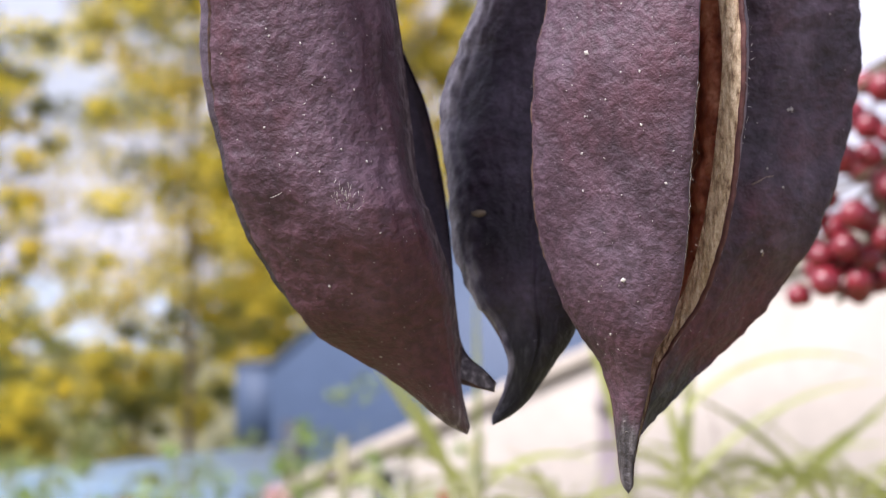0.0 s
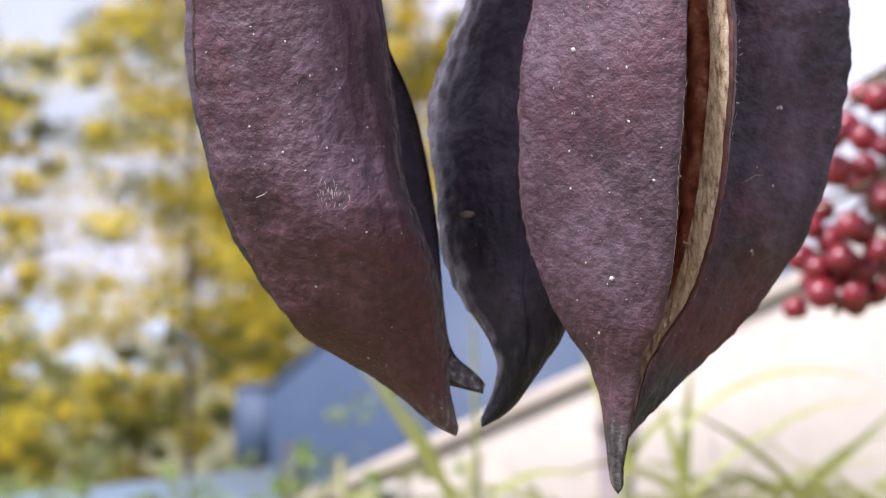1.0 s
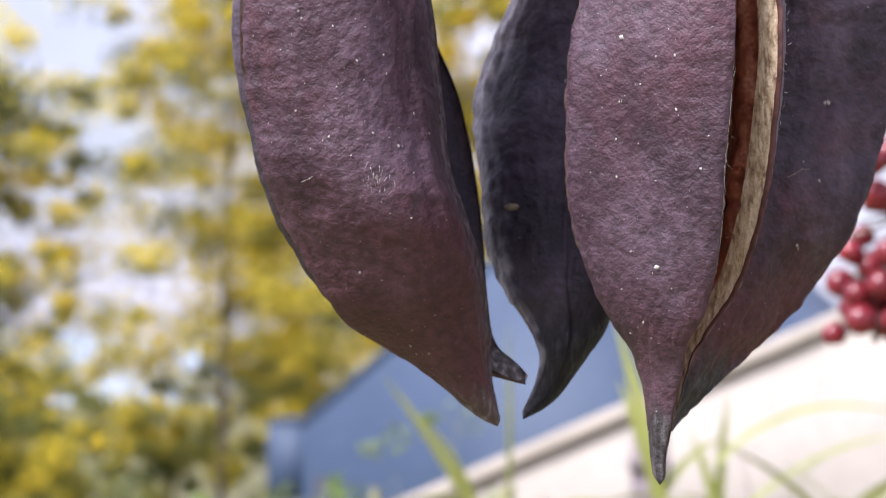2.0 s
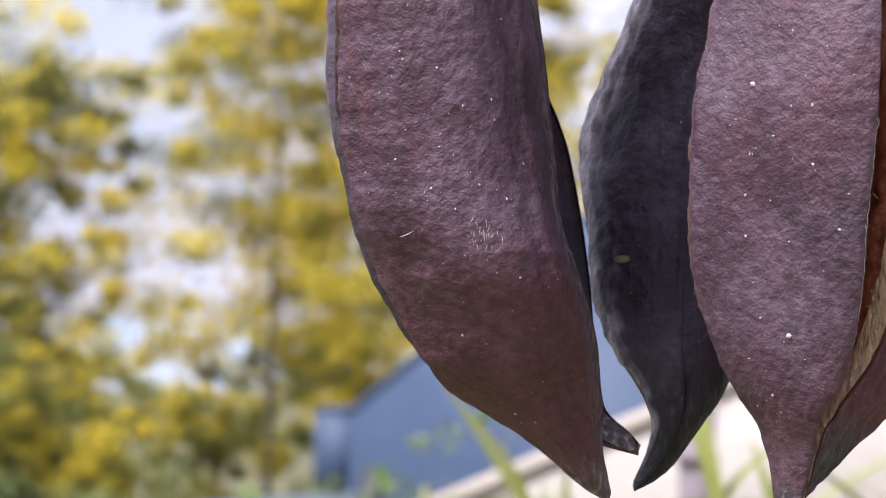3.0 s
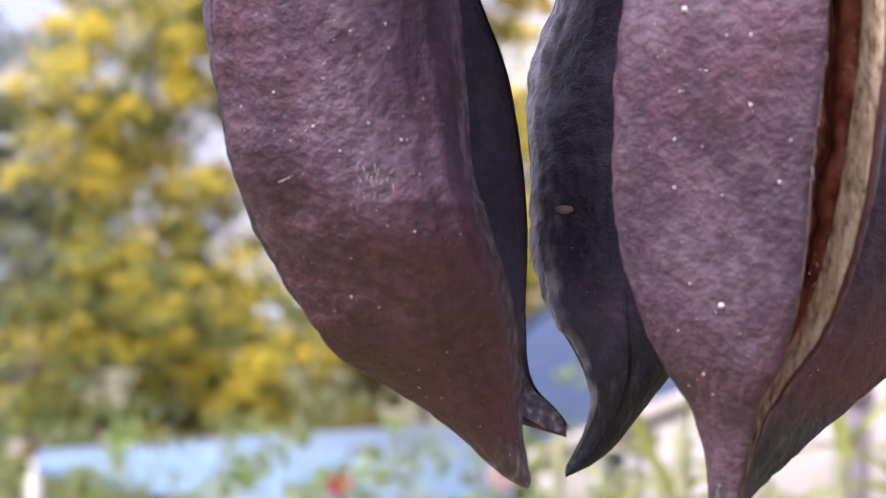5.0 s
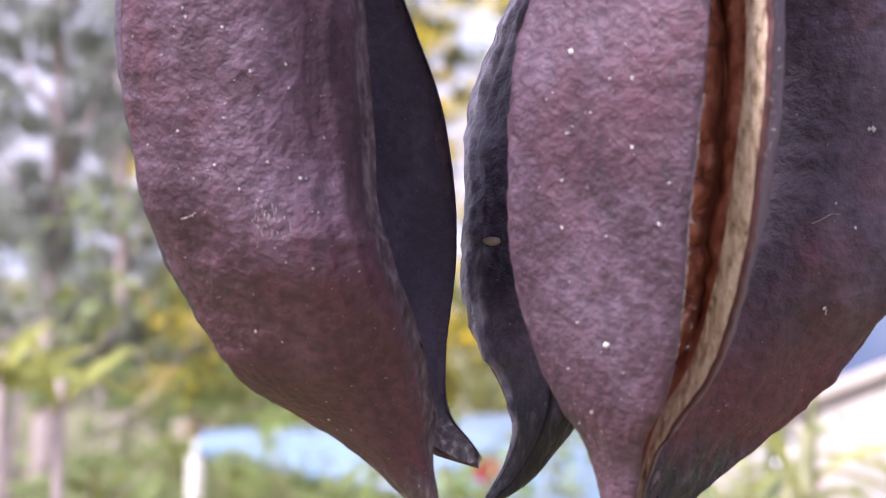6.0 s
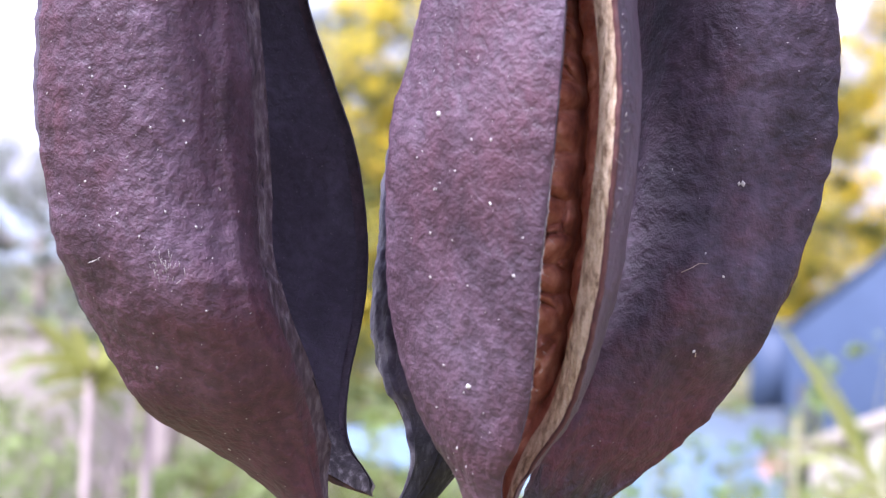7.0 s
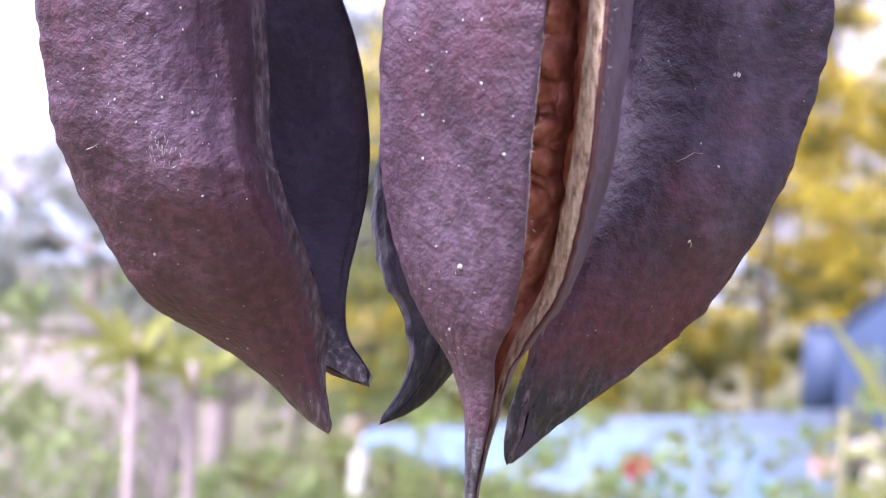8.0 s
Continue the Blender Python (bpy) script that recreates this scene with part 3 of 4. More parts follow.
for k, z in enumerate(zs):
    sway = 0.09 * noise.noise(Vector((z * 1.5, 4.0, 0))) + 0.05 * noise.noise(Vector((z * 4.2, 9.0, 0)))
    a, c = Vector((*near_side[k], 0)), Vector((*far_side[k], 0))
    g = c + Vector((-0.33 * sunk[k] + sway, 0.36 * sunk[k], 0))
    for q in range(cols):
        if q <= turn_at:
            w = q / turn_at
            p = a.lerp(g, w)
            cell = noise.voronoi(Vector((w * 1.9, z / 0.50 + 0.5 * math.sin(z * 1.9), 3.0)))[0]
            plump = min(1.0, (cell[1] - cell[0]) * 2.2) ** 0.6
            p.y -= (0.40 * plump + 0.10 * math.sin(math.pi * w)) * min(1, sunk[k] + 0.2) * (1 - w**10) - 0.20
            p.y += 0.5 * w**22
        else:
            w = (q - turn_at) / (cols - 1 - turn_at)
            p = g.lerp(c, w)
            p.x += 0.06 * math.sin(math.pi * w)
            p.y += 0.5 * (1 - w) ** 9
        p.y += 0.05 * noise.noise(Vector((p.x * 6, p.y * 6, z * 6))) + 0.035 * noise.noise(Vector((p.x * 15, 2, z * 15)))
        rows3.append((p.x * CM, p.y * CM, z * CM + BASE))
part("seed_bed", (rows3, grid_faces(len(zs), cols)), LINING, pod, "russet lobed seed chambers")

bm = bmesh.new()
neck = [(0.027, 0.024, BASE + 0.102), (0.025, 0.030, BASE + 0.108), (0.022, 0.037, BASE + 0.114), (0.020, 0.043, BASE + 0.122), (0.0195, 0.045, BASE + 0.135), (0.0185, 0.0475, BASE + 0.150), (0.0175, 0.050, BASE + 0.165), (0.016, 0.053, BASE + 0.22), (0.004, 0.060, BASE + 0.305)]
neck = [Vector(p).lerp(Vector(q), k / 8) for p, q in zip(neck, neck[1:]) for k in range(8)]
tube(bm, neck, [0.0062 + 0.0006 * math.sin(k * 0.9) for k in range(len(neck))], 40)
part("neck", bm, TWIG, pod)

# the dark pod at the far side
pod = thing("seed_pod", "dark violet-brown woody seed pod with a long pointed tip", "seed pod", group, at=(0, 0, 0))
valve("front_valve", [
    (13.0, 2.6, 4.9, 1.9, 4.6, 0.2), (10.5, 6.6, 5.4, 4.3, 6.5, 0.7), (8.0, 7.45, 5.6, 4.15, 6.9, 1.1), (6.0, 7.66, 5.75, 3.95, 6.9, 1.2), (5.0, 7.57, 5.75, 3.85, 6.8, 1.2),
    (4.0, 7.38, 5.6, 3.78, 6.5, 1.15), (3.0, 7.06, 5.4, 3.70, 6.0, 1.05), (2.0, 6.64, 5.5, 3.63, 5.2, 0.75),
    (1.0, 5.94, 6.0, 3.55, 4.35, 0.45), (0.4, 5.40, 6.0, 3.42, 4.0, 0.3), (0.0, 4.98, 5.9, 3.36, 4.0, 0.28), (-0.5, 4.42, 5.4, 3.24, 4.0, 0.22), (-1.0, 3.90, 5.0, 3.14, 4.0, 0.18),
    (-1.4, 3.50, 4.6, 3.10, 4.0, 0.12), (-1.75, 3.22, 4.2, 3.10, 4.0, 0.06)],
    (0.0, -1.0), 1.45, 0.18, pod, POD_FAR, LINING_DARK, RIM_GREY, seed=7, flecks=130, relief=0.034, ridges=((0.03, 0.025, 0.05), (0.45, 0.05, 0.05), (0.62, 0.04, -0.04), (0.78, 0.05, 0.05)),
    marks=((6.3, 4.6, 0.041), (6.22, 4.58, 0.029), (5.8, 3.5, 0.017), (6.1, 3.1, 0.022), (5.7, 1.9, 0.029)))
valve("back_valve", [
    (13.0, 2.6, 5.0, 1.9, 4.7, 0.3), (10.5, 6.6, 5.5, 4.3, 6.6, 1.5), (8.0, 7.45, 5.7, 4.15, 7.0, 2.2), (6.0, 7.66, 5.85, 3.95, 7.0, 2.4),
    (4.0, 7.38, 5.7, 3.78, 6.6, 2.3), (2.0, 6.64, 5.6, 3.63, 5.3, 1.9),
    (1.0, 5.94, 6.1, 3.55, 4.2, 1.5), (0.0, 4.98, 6.0, 3.36, 4.1, 0.9), (-1.0, 3.90, 5.1, 3.22, 4.1, 0.4), (-1.4, 3.50, 4.7, 3.16, 4.1, 0.2), (-1.75, 3.22, 4.3, 3.10, 4.1, 0.1)],
    (0.0, 1.0), 1.0, 0.18, pod, POD_FAR, LINING_DARK, RIM_GREY, seed=8, flecks=0, nu=40, nv=90)


def hairs(parent, rows, mat, label):
    """Fine fibres stuck to a pod: each a thin bent thread from a place, with its way and length, in centimetres."""
    bm = bmesh.new()
    for x, y, z, dx, dy, dz, r in rows:
        p, d = Vector((x, y, z)), Vector((dx, dy, dz))
        bend = Vector((dz, -0.25 * d.length, -dx)) * 0.04
        tube(bm, [(q.x * CM, q.y * CM, q.z * CM + BASE) for q in (p, p + d * 0.5 + bend, p + d)], [r * CM, r * CM * 0.8, r * CM * 0.4], 5)
    return part("fluff", bm, mat, parent, label)


pods = [o for o in scene.objects if o.name.startswith("seed_pod")]
rng = random.Random(4)
hairs(pods[0], [(-2.0 + rng.gauss(0, 0.19), 1.48, 2.74 + rng.gauss(0, 0.11), rng.gauss(0, 0.025), -0.02, 0.04 + 0.09 * rng.random(), 0.0045) for _ in range(28)], FLECK, "tuft of white fluff")
hairs(pods[0], [(-2.83, 1.70, 3.36, 0.03, -0.02, -0.22, 0.005), (-3.3, 1.8, 2.75, 0.2, -0.02, 0.1, 0.006)], FLECK, "stray pale fibres")
# a pale chip caught on the shaded pod
bm = bmesh.new()
bmesh.ops.create_uvsphere(bm, u_segments=14, v_segments=8, radius=1.0)
for v in bm.verts:
    ragged = 1 + 0.25 * noise.noise(v.co * 2.3)
    v.co = Vector((v.co.x * 0.0017 * ragged, v.co.y * 0.0005, v.co.z * 0.0007 * ragged))
chip = part("chip", bm, CHIP, pods[1], "pale tan bark chip")
chip.location = (0.42 * CM, 7.04 * CM, 2.72 * CM + BASE)
hairs(pods[1], [(1.66, 6.56, 2.12, 0.12, 0.0, 0.14, 0.006)], FLECK, "stray pale fibre")
hairs(pods[3], [(5.45, 4.55, 3.16, 0.28, -0.02, 0.16, 0.007), (5.73, 4.62, 3.32, 0.14, -0.02, 0.0, 0.007), (5.6, 4.8, 2.46, 0.16, 0.0, 0.16, 0.009), (5.2, 4.75, 2.62, 0.06, 0.0, 0.18, 0.014),
                (5.7, 5.0, 1.84, 0.01, 0.0, 0.16, 0.012), (5.12, 4.75, 2.45, 0.05, 0.0, 0.10, 0.013)], STRAW, "stray straw-coloured fibres")

slit_line = smooth_table([(5.0, 4.08, 0.03), (4.0, 4.02, 0.14), (3.0, 3.95, 0.28), (2.0, 3.92, 0.43), (1.2, 3.84, 0.68)], np.linspace(4.6, 1.2, 30))
hairs(pods[2], [(x + 0.005, y, z, rng.gauss(0, 0.012), 0.005, 0.08 + 0.14 * rng.random(), 0.0032) for (x, y), z in zip(slit_line, np.linspace(4.6, 1.2, 30))], FLECK, "pale broken edge of the slit")
hairs(pods[2], [(4.02 + rng.gauss(0, 0.03), 0.22 + 0.05 * rng.random(), 1.2 + 4.2 * rng.random(), 0.03 + 0.07 * rng.random(), 0.03, rng.gauss(0, 0.05), 0.0022) for _ in range(12)], FLECK, "fine white fibres along the slit")

lip_line = smooth_table([(7.0, 4.80, 0.58), (6.0, 4.96, 0.49), (5.0, 5.00, 0.45), (4.0, 4.93, 0.57), (3.0, 4.83, 0.77)], np.linspace(6.9, 3.6, 24))
hairs(pods[2], [(x, y - 0.02, z + rng.gauss(0, 0.05), rng.gauss(0, 0.03), -0.01, rng.gauss(0.03, 0.04), 0.002 + 0.003 * rng.random()) for (x, y), z in zip(lip_line, np.linspace(6.9, 3.6, 24))], FLECK, "row of white fibres on the lip")

# the stalk that carries the cluster, and the branch it hangs from
branch = thing("tree", "grey-brown pod tree with a low woody branch", "tree", at=(0, 0, 0))
bm = bmesh.new()
tube(bm, [(0.026, 0.030, BASE + 0.100), (0.020, 0.044, BASE + 0.125), (0.017, 0.05, BASE + 0.16), (0.013, 0.055, BASE + 0.22), (0.0, 0.06, BASE + 0.30)], [0.012, 0.012, 0.006, 0.0055, 0.007], 48)
for _ in range(2):
    bmesh.ops.subdivide_edges(bm, edges=[e for e in bm.edges if abs(e.verts[0].co.z - e.verts[1].co.z) > 0.004], cuts=3)
part("stalk", bm, TWIG, branch)
bm = bmesh.new()
tube(bm, [(-0.7, 0.2, BASE + 0.22), (-0.3, 0.1, BASE + 0.28), (0.0, 0.06, BASE + 0.302), (0.4, 0.03, BASE + 0.36), (0.9, -0.05, BASE + 0.5)], [0.008, 0.010, 0.012, 0.014, 0.017], 12)
part("limb", bm, BARK, branch)
bm = bmesh.new()
tube(bm, [(1.62, -0.30, -0.25), (1.55, -0.26, 0.5), (1.42, -0.21, 1.2), (1.30, -0.17, 1.75), (0.88, -0.047, BASE + 0.495)], [0.075, 0.06, 0.05, 0.04, 0.018], 16)
part("trunk", bm, BARK, branch)


# ---- ground, hills ----
def height(x, y):
    far = math.hypot(x, y)
    return -0.07 * min(far, 22) + 0.25 * noise.noise(Vector((x * 0.08, y * 0.08, 0))) * min(1, far / 10)


rings = [0, 1, 2.5, 5, 8, 11, 14, 18, 22, 27, 33, 40, 55, 80, 130, 220, 400, 800, 2500]
spokes = 72
verts, faces = [], []
for r in rings:
    for s in range(spokes):
        a = 2 * math.pi * s / spokes
        x, y = r * math.sin(a), r * math.cos(a)
        verts.append((x, y, height(x, y)))
for i in range(len(rings) - 1):
    for s in range(spokes):
        q = (s + 1) % spokes
        faces.append((i * spokes + s, i * spokes + q, (i + 1) * spokes + q, (i + 1) * spokes + s))
tagged(part("ground", (verts, faces), GROUND, None), "rough garden ground with grass, mulch and leaf litter", "ground", kind="structure")

verts, faces = [], []
n = 60
for i in range(n):
    a = radians(-60 + 100 * i / (n - 1))
    rise = 22 * (0.55 + 0.45 * noise.noise(Vector((i * 0.11, 3.1, 0)))) + 4 * noise.noise(Vector((i * 0.5, 0.7, 0)))
    for d, z in ((480, -6), (560, rise * 0.6), (640, rise), (760, rise * 0.9), (900, -6)):
        verts.append((d * math.sin(a), d * math.cos(a), z))
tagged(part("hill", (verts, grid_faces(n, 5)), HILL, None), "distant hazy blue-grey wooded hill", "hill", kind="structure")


# ---- buildings ----
def framed(name, label, at, turn):
    ob = thing(name, label, "house")
    ob.matrix_world = Matrix.Translation(at) @ Matrix.Rotation(radians(turn), 4, "Z")
    return ob


def gable_house(name, label, at, turn, width, depth, wall_h, ridge_x, ridge_h, left_h, wall_mat, roof_mat, barge_mat, windows=(), eave=0.35):
    """A house whose gable end looks towards the walk: x from 0 to width, the ridge over ridge_x; z from the ground."""
    h = framed(name, label, at, turn)
    over = 0.005
    bm = bmesh.new()
    out = [(0, 0), (width, 0), (width, wall_h), (ridge_x, ridge_h), (0, left_h)]
    a = [bm.verts.new((x, 0, z)) for x, z in out]
    b = [bm.verts.new((x, depth, z)) for x, z in out]
    bm.faces.new(a[::-1])
    bm.faces.new(b)
    for i in range(5):
        j = (i + 1) % 5
        bm.faces.new((a[i], a[j], b[j], b[i]))
    part("wall", bm, wall_mat, h)
    for (x0, z0), (x1, z1) in (((-eave, left_h - eave * (ridge_h - left_h) / ridge_x), (ridge_x, ridge_h)),
                               ((ridge_x, ridge_h), (width + 0.35, wall_h - 0.35 * (ridge_h - wall_h) / max(width - ridge_x, 0.1)))):
        bm = bmesh.new()
        lo = [bm.verts.new(p) for p in ((x0, -over, z0 + 0.01), (x1, -over, z1 + 0.01), (x1, depth + 0.3, z1 + 0.01), (x0, depth + 0.3, z0 + 0.01))]
        hi = [bm.verts.new(v.co + Vector((0, 0, 0.09))) for v in lo]
        bm.faces.new(lo[::-1])
        bm.faces.new(hi)
        for i in range(4):
            j = (i + 1) % 4
            bm.faces.new((lo[i], lo[j], hi[j], hi[i]))
        roof = part("roof", bm, roof_mat, h)
        if eave < 0.1:
            continue
        bm = bmesh.new()
        q = [bm.verts.new(p) for p in ((x0, -over - 0.02, z0 - 0.04), (x1, -over - 0.02, z1 - 0.04), (x1, -over - 0.02, z1 + 0.10), (x0, -over - 0.02, z0 + 0.10))]
        e = [bm.verts.new(v.co + Vector((0, 0.018, 0))) for v in q]
        bm.faces.new(q)
        bm.faces.new(e[::-1])
        for i in range(4):
            j = (i + 1) % 4
            bm.faces.new((q[i], e[i], e[j], q[j]))
        part("barge_board", bm, barge_mat, roof)
    for x, z, w, t in windows:
        bm = bmesh.new()
        for b4 in ((x - 0.06, z - 0.06, x + w + 0.06, z), (x - 0.06, z + t, x + w + 0.06, z + t + 0.06), (x - 0.06, z, x, z + t), (x + w, z, x + w + 0.06, z + t)):
            box(bm, b4[0], -0.05, b4[1], b4[2], 0.02, b4[3])
        win = part("window", bm, WHITE_PAINT, h)
        bm = bmesh.new()
        box(bm, x, -0.02, z, x + w, 0.01, z + t)
        part("pane", bm, GLASS_DARK, win)
    return h


# blue-grey house with a low side wing, and the cream gable in front of it
p = bearing(-4.0, 25, -1.6)
blue_house = gable_house("house", "blue-grey weatherboard house under a sloping roof", p, -16, 5.2, 8, 2.75, 2.6, 4.9, 2.76, BLUE_WALL, BLUE_WALL, BLUE_WALL, ((2.6, 1.2, 1.0, 1.1),), eave=0.03)
p = bearing(-4.75, 25.7, -1.6)
wing = framed("side_wing", "flat-roofed blue-grey side wing of a house", p, 0)
bm = bmesh.new()
box(bm, 0, 0, 1.92, 0.55, 3, 2.80)
part("wall", bm, BLUE_WALL, wing)
bm = bmesh.new()
box(bm, -0.01, -0.01, 2.80, 0.56, 3.01, 2.83)
part("roof", bm, ROOF_BLUE, wing)
for x in (0.10, 0.38):
    bm = bmesh.new()
    box(bm, x, 0.1, 0, x + 0.16, 0.26, 1.92)
    part("post", bm, DARK_POST, wing)
# matt dark panel added in place of a dark window opening
bm = bmesh.new()
box(bm, 0.10, -0.02, 1.30, 0.32, 0.004, 2.32)
part("shutter", bm, DARK_POST, blue_house, "dark panel standing in for a window opening")
p = bearing(-3.3, 19, -1.4)
gable_house("house", "cream rendered house with a tan barge board", p, -16, 12, 8, 3.0, 7.2, 5.0, 1.85, CREAM_WALL, BARGE, BARGE, ((0.52, 1.0, 0.16, 0.95),))

bm = bmesh.new()
c = bearing(3.25, 17.5, 0)
box(bm, c.x - 0.11, c.y - 0.11, height(c.x, c.y) - 0.1, c.x + 0.11, c.y + 0.11, 1.52)
box(bm, c.x - 0.13, c.y - 0.13, 1.02, c.x + 0.13, c.y + 0.13, 1.10)
post = part("verandah_post", bm, material("mauve_post", [(0.20, 0.16, 0.17), (0.30, 0.25, 0.26)], 3, 0.7, 0.2, 20, dist=0.005), None)
tagged(post, "square mauve-grey verandah post with a raised band", "post")


# ---- the pale blue shelter ----
shelter = thing("shelter", "low pale blue sheet roof on white posts", "shelter")
bl, br = bearing(-13.6, 17, 0.46), bearing(-3.9, 16, 0.80)
fr, fl = bearing(-3.6, 11.5, 0.42), bearing(-13.6, 13.5, 0.60)
corners = [fl, fr, br, bl]
bm = bmesh.new()
lo = [bm.verts.new(c) for c in corners]
hi = [bm.verts.new(c + Vector((0, 0, 0.06))) for c in corners]
bm.faces.new(lo[::-1])
bm.faces.new(hi)
for i in range(4):
    j = (i + 1) % 4
    bm.faces.new((lo[i], lo[j], hi[j], hi[i]))
part("roof", bm, PALE_BLUE, shelter)
for c in (fl, fr, br, bl, bearing(-8.5, 13, 0.5)):
    bm = bmesh.new()
    box(bm, c.x - 0.038, c.y - 0.038, height(c.x, c.y) - 0.1, c.x + 0.038, c.y + 0.038, c.z - 0.002)
    part("post", bm, WHITE_PAINT, shelter)


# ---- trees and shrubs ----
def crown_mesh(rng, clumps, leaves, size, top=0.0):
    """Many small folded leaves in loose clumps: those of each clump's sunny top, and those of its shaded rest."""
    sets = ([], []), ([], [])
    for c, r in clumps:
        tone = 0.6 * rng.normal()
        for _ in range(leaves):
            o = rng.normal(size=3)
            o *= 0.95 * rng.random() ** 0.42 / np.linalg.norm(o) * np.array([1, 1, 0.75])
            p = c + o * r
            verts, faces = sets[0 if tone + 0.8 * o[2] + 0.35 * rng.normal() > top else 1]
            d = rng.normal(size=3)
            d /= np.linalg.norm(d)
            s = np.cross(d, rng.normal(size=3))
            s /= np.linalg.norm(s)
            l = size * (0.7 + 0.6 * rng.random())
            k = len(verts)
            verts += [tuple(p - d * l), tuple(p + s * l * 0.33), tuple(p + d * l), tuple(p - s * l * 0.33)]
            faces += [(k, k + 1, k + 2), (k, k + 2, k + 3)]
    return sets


def tree(name, label, at, tall, wide, seed, mats, bark, leaves=55, clumps=46, size=0.09, low=0.2, group="", top=0.0, puff=0.135, limbs=9, stem_r=0.022, loose=1.0):
    """A tapered trunk with limbs, and a crown of leaf clumps, each of two tones: sunny top and shaded rest."""
    rng = np.random.default_rng(seed)
    ob = thing(name, label, "tree" if tall > 2.5 else "shrub", group, at=at)
    bm = bmesh.new()
    lean = rng.normal(size=2) * 0.04 * tall
    r0 = stem_r * tall + 0.006
    stem = [(lean[0] * s**2, lean[1] * s**2, tall * 0.86 * s) for s in (0, 0.15, 0.4, 0.65, 0.85, 1)]
    tube(bm, stem, [r0 * 1.3, r0, r0 * 0.75, r0 * 0.5, r0 * 0.3, r0 * 0.12], 8)
    ends = []
    for k in range(limbs):
        s = low + (0.9 - low) * k / (limbs - 1)
        base = np.array([lean[0] * s**2, lean[1] * s**2, tall * 0.86 * s])
        a = k * 2.4 + rng.random()
        reach = wide * 0.5 * (0.5 + 0.5 * math.sin(math.pi * min(1, (s - low) / (1 - low) * 0.8 + 0.2))) * (0.7 + 0.5 * rng.random())
        tip = base + np.array([math.cos(a) * reach, math.sin(a) * reach, tall * 0.13 * (0.6 + rng.random())])
        mid = (base + tip) / 2 + np.array([0, 0, -0.02 * tall])
        arm = bmesh.new()
        tube(arm, [base, mid, tip], [r0 * 0.4, r0 * 0.25, r0 * 0.08], 6)
        part("limb", arm, bark, ob)
        ends += [mid, tip]
    part("trunk", bm, bark, ob)
    cl = []
    for k in range(clumps):
        e = ends[rng.integers(len(ends))]
        cl.append((e + rng.normal(size=3) * wide * loose * np.array([0.13, 0.13, 0.11]), wide * puff * (0.5 + 1.0 * rng.random())))
    # first leaf colour for the lit tops, second for the shaded rest
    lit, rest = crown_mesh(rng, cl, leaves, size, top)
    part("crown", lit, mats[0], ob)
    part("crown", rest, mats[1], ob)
    return ob


def planted(az, d):
    p = bearing(az, d, 0)
    p.z = height(p.x, p.y) - 0.03
    return p


gold = "golden-leaved trees behind the garden"
TREES = [  # bearing, distance, height, width, seed, share of shade, lowest limb, clumps
    (-11.4, 33, 8.0, 2.4, 11, 0.25, 0.32, 150), (-5.7, 36, 10.6, 2.7, 12, 0.0, 0.28, 170), (-13.8, 41, 6.0, 2.6, 13, 0.2, 0.3, 90), (-3.2, 43, 7.8, 2.6, 14, 0.0, 0.3, 100), (-0.6, 38, 11.4, 2.1, 15, -0.2, 0.3, 130),
    (3.0, 44, 9.0, 3.2, 16, -0.1, 0.3, 110), (-9.3, 42, 3.9, 2.0, 17, 0.6, 0.15, 60), (-12.5, 30, 3.9, 2.0, 21, 0.4, 0.15, 60), (-10.6, 31, 3.3, 1.7, 22, 0.5, 0.15, 60),
    (-4.4, 40, 6.6, 2.0, 23, 0.2, 0.3, 80), (-6.9, 38, 3.4, 1.8, 24, 0.6, 0.15, 55)]
# gold is blossom, but gold over olive also paints sun and shade into the clumps
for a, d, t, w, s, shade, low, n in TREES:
    tree("tree", "olive-green tree with golden flowering clumps, sunny tops and shade in the leaf colour", planted(a, d), t, w, s, (LEAF_GOLD, LEAF_OLIVE),
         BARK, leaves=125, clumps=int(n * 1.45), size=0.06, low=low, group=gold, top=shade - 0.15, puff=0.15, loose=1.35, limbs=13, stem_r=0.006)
for a, d, t, w, s, n in ((-16.9, 30, 7.4, 2.2, 31, 100), (-15.4, 34, 6.8, 2.2, 35, 100), (-13.9, 36, 8.0, 1.9, 37, 80), (-19.6, 38, 5.0, 2.8, 36, 56), (-21.6, 48, 5.2, 2.8, 32, 56), (-24.0, 50, 4.6, 4.0, 33, 56), (-18.6, 60, 4.4, 4.5, 34, 56)):
    tree("tree", "thin grey-green gum tree with open foliage", planted(a, d), t, w, s, (LEAF_GREY, LEAF_GREY), PALE_BARK, leaves=90, clumps=n, size=0.08, group="grey-green trees", puff=0.12)
wall_ob = thing("garden_wall", "long cream garden wall behind shrubs", "wall", kind="structure")
a, b = bearing(-25.5, 14, 0), bearing(-17.6, 15, 0)
bm = bmesh.new()
for z0, z1, grow in ((-1.4, 1.05, 0.0), (1.05, 1.13, 0.03)):
    v = [bm.verts.new(p) for p in ((a.x, a.y - grow, z0), (b.x, b.y - grow, z0), (b.x, b.y + 0.2 + grow, z0), (a.x, a.y + 0.2 + grow, z0),
                                   (a.x, a.y - grow, z1), (b.x, b.y - grow, z1), (b.x, b.y + 0.2 + grow, z1), (a.x, a.y + 0.2 + grow, z1))]
    for f in ((0, 3, 2, 1), (4, 5, 6, 7), (0, 1, 5, 4), (1, 2, 6, 5), (2, 3, 7, 6), (3, 0, 4, 7)):
        bm.faces.new([v[q] for q in f])
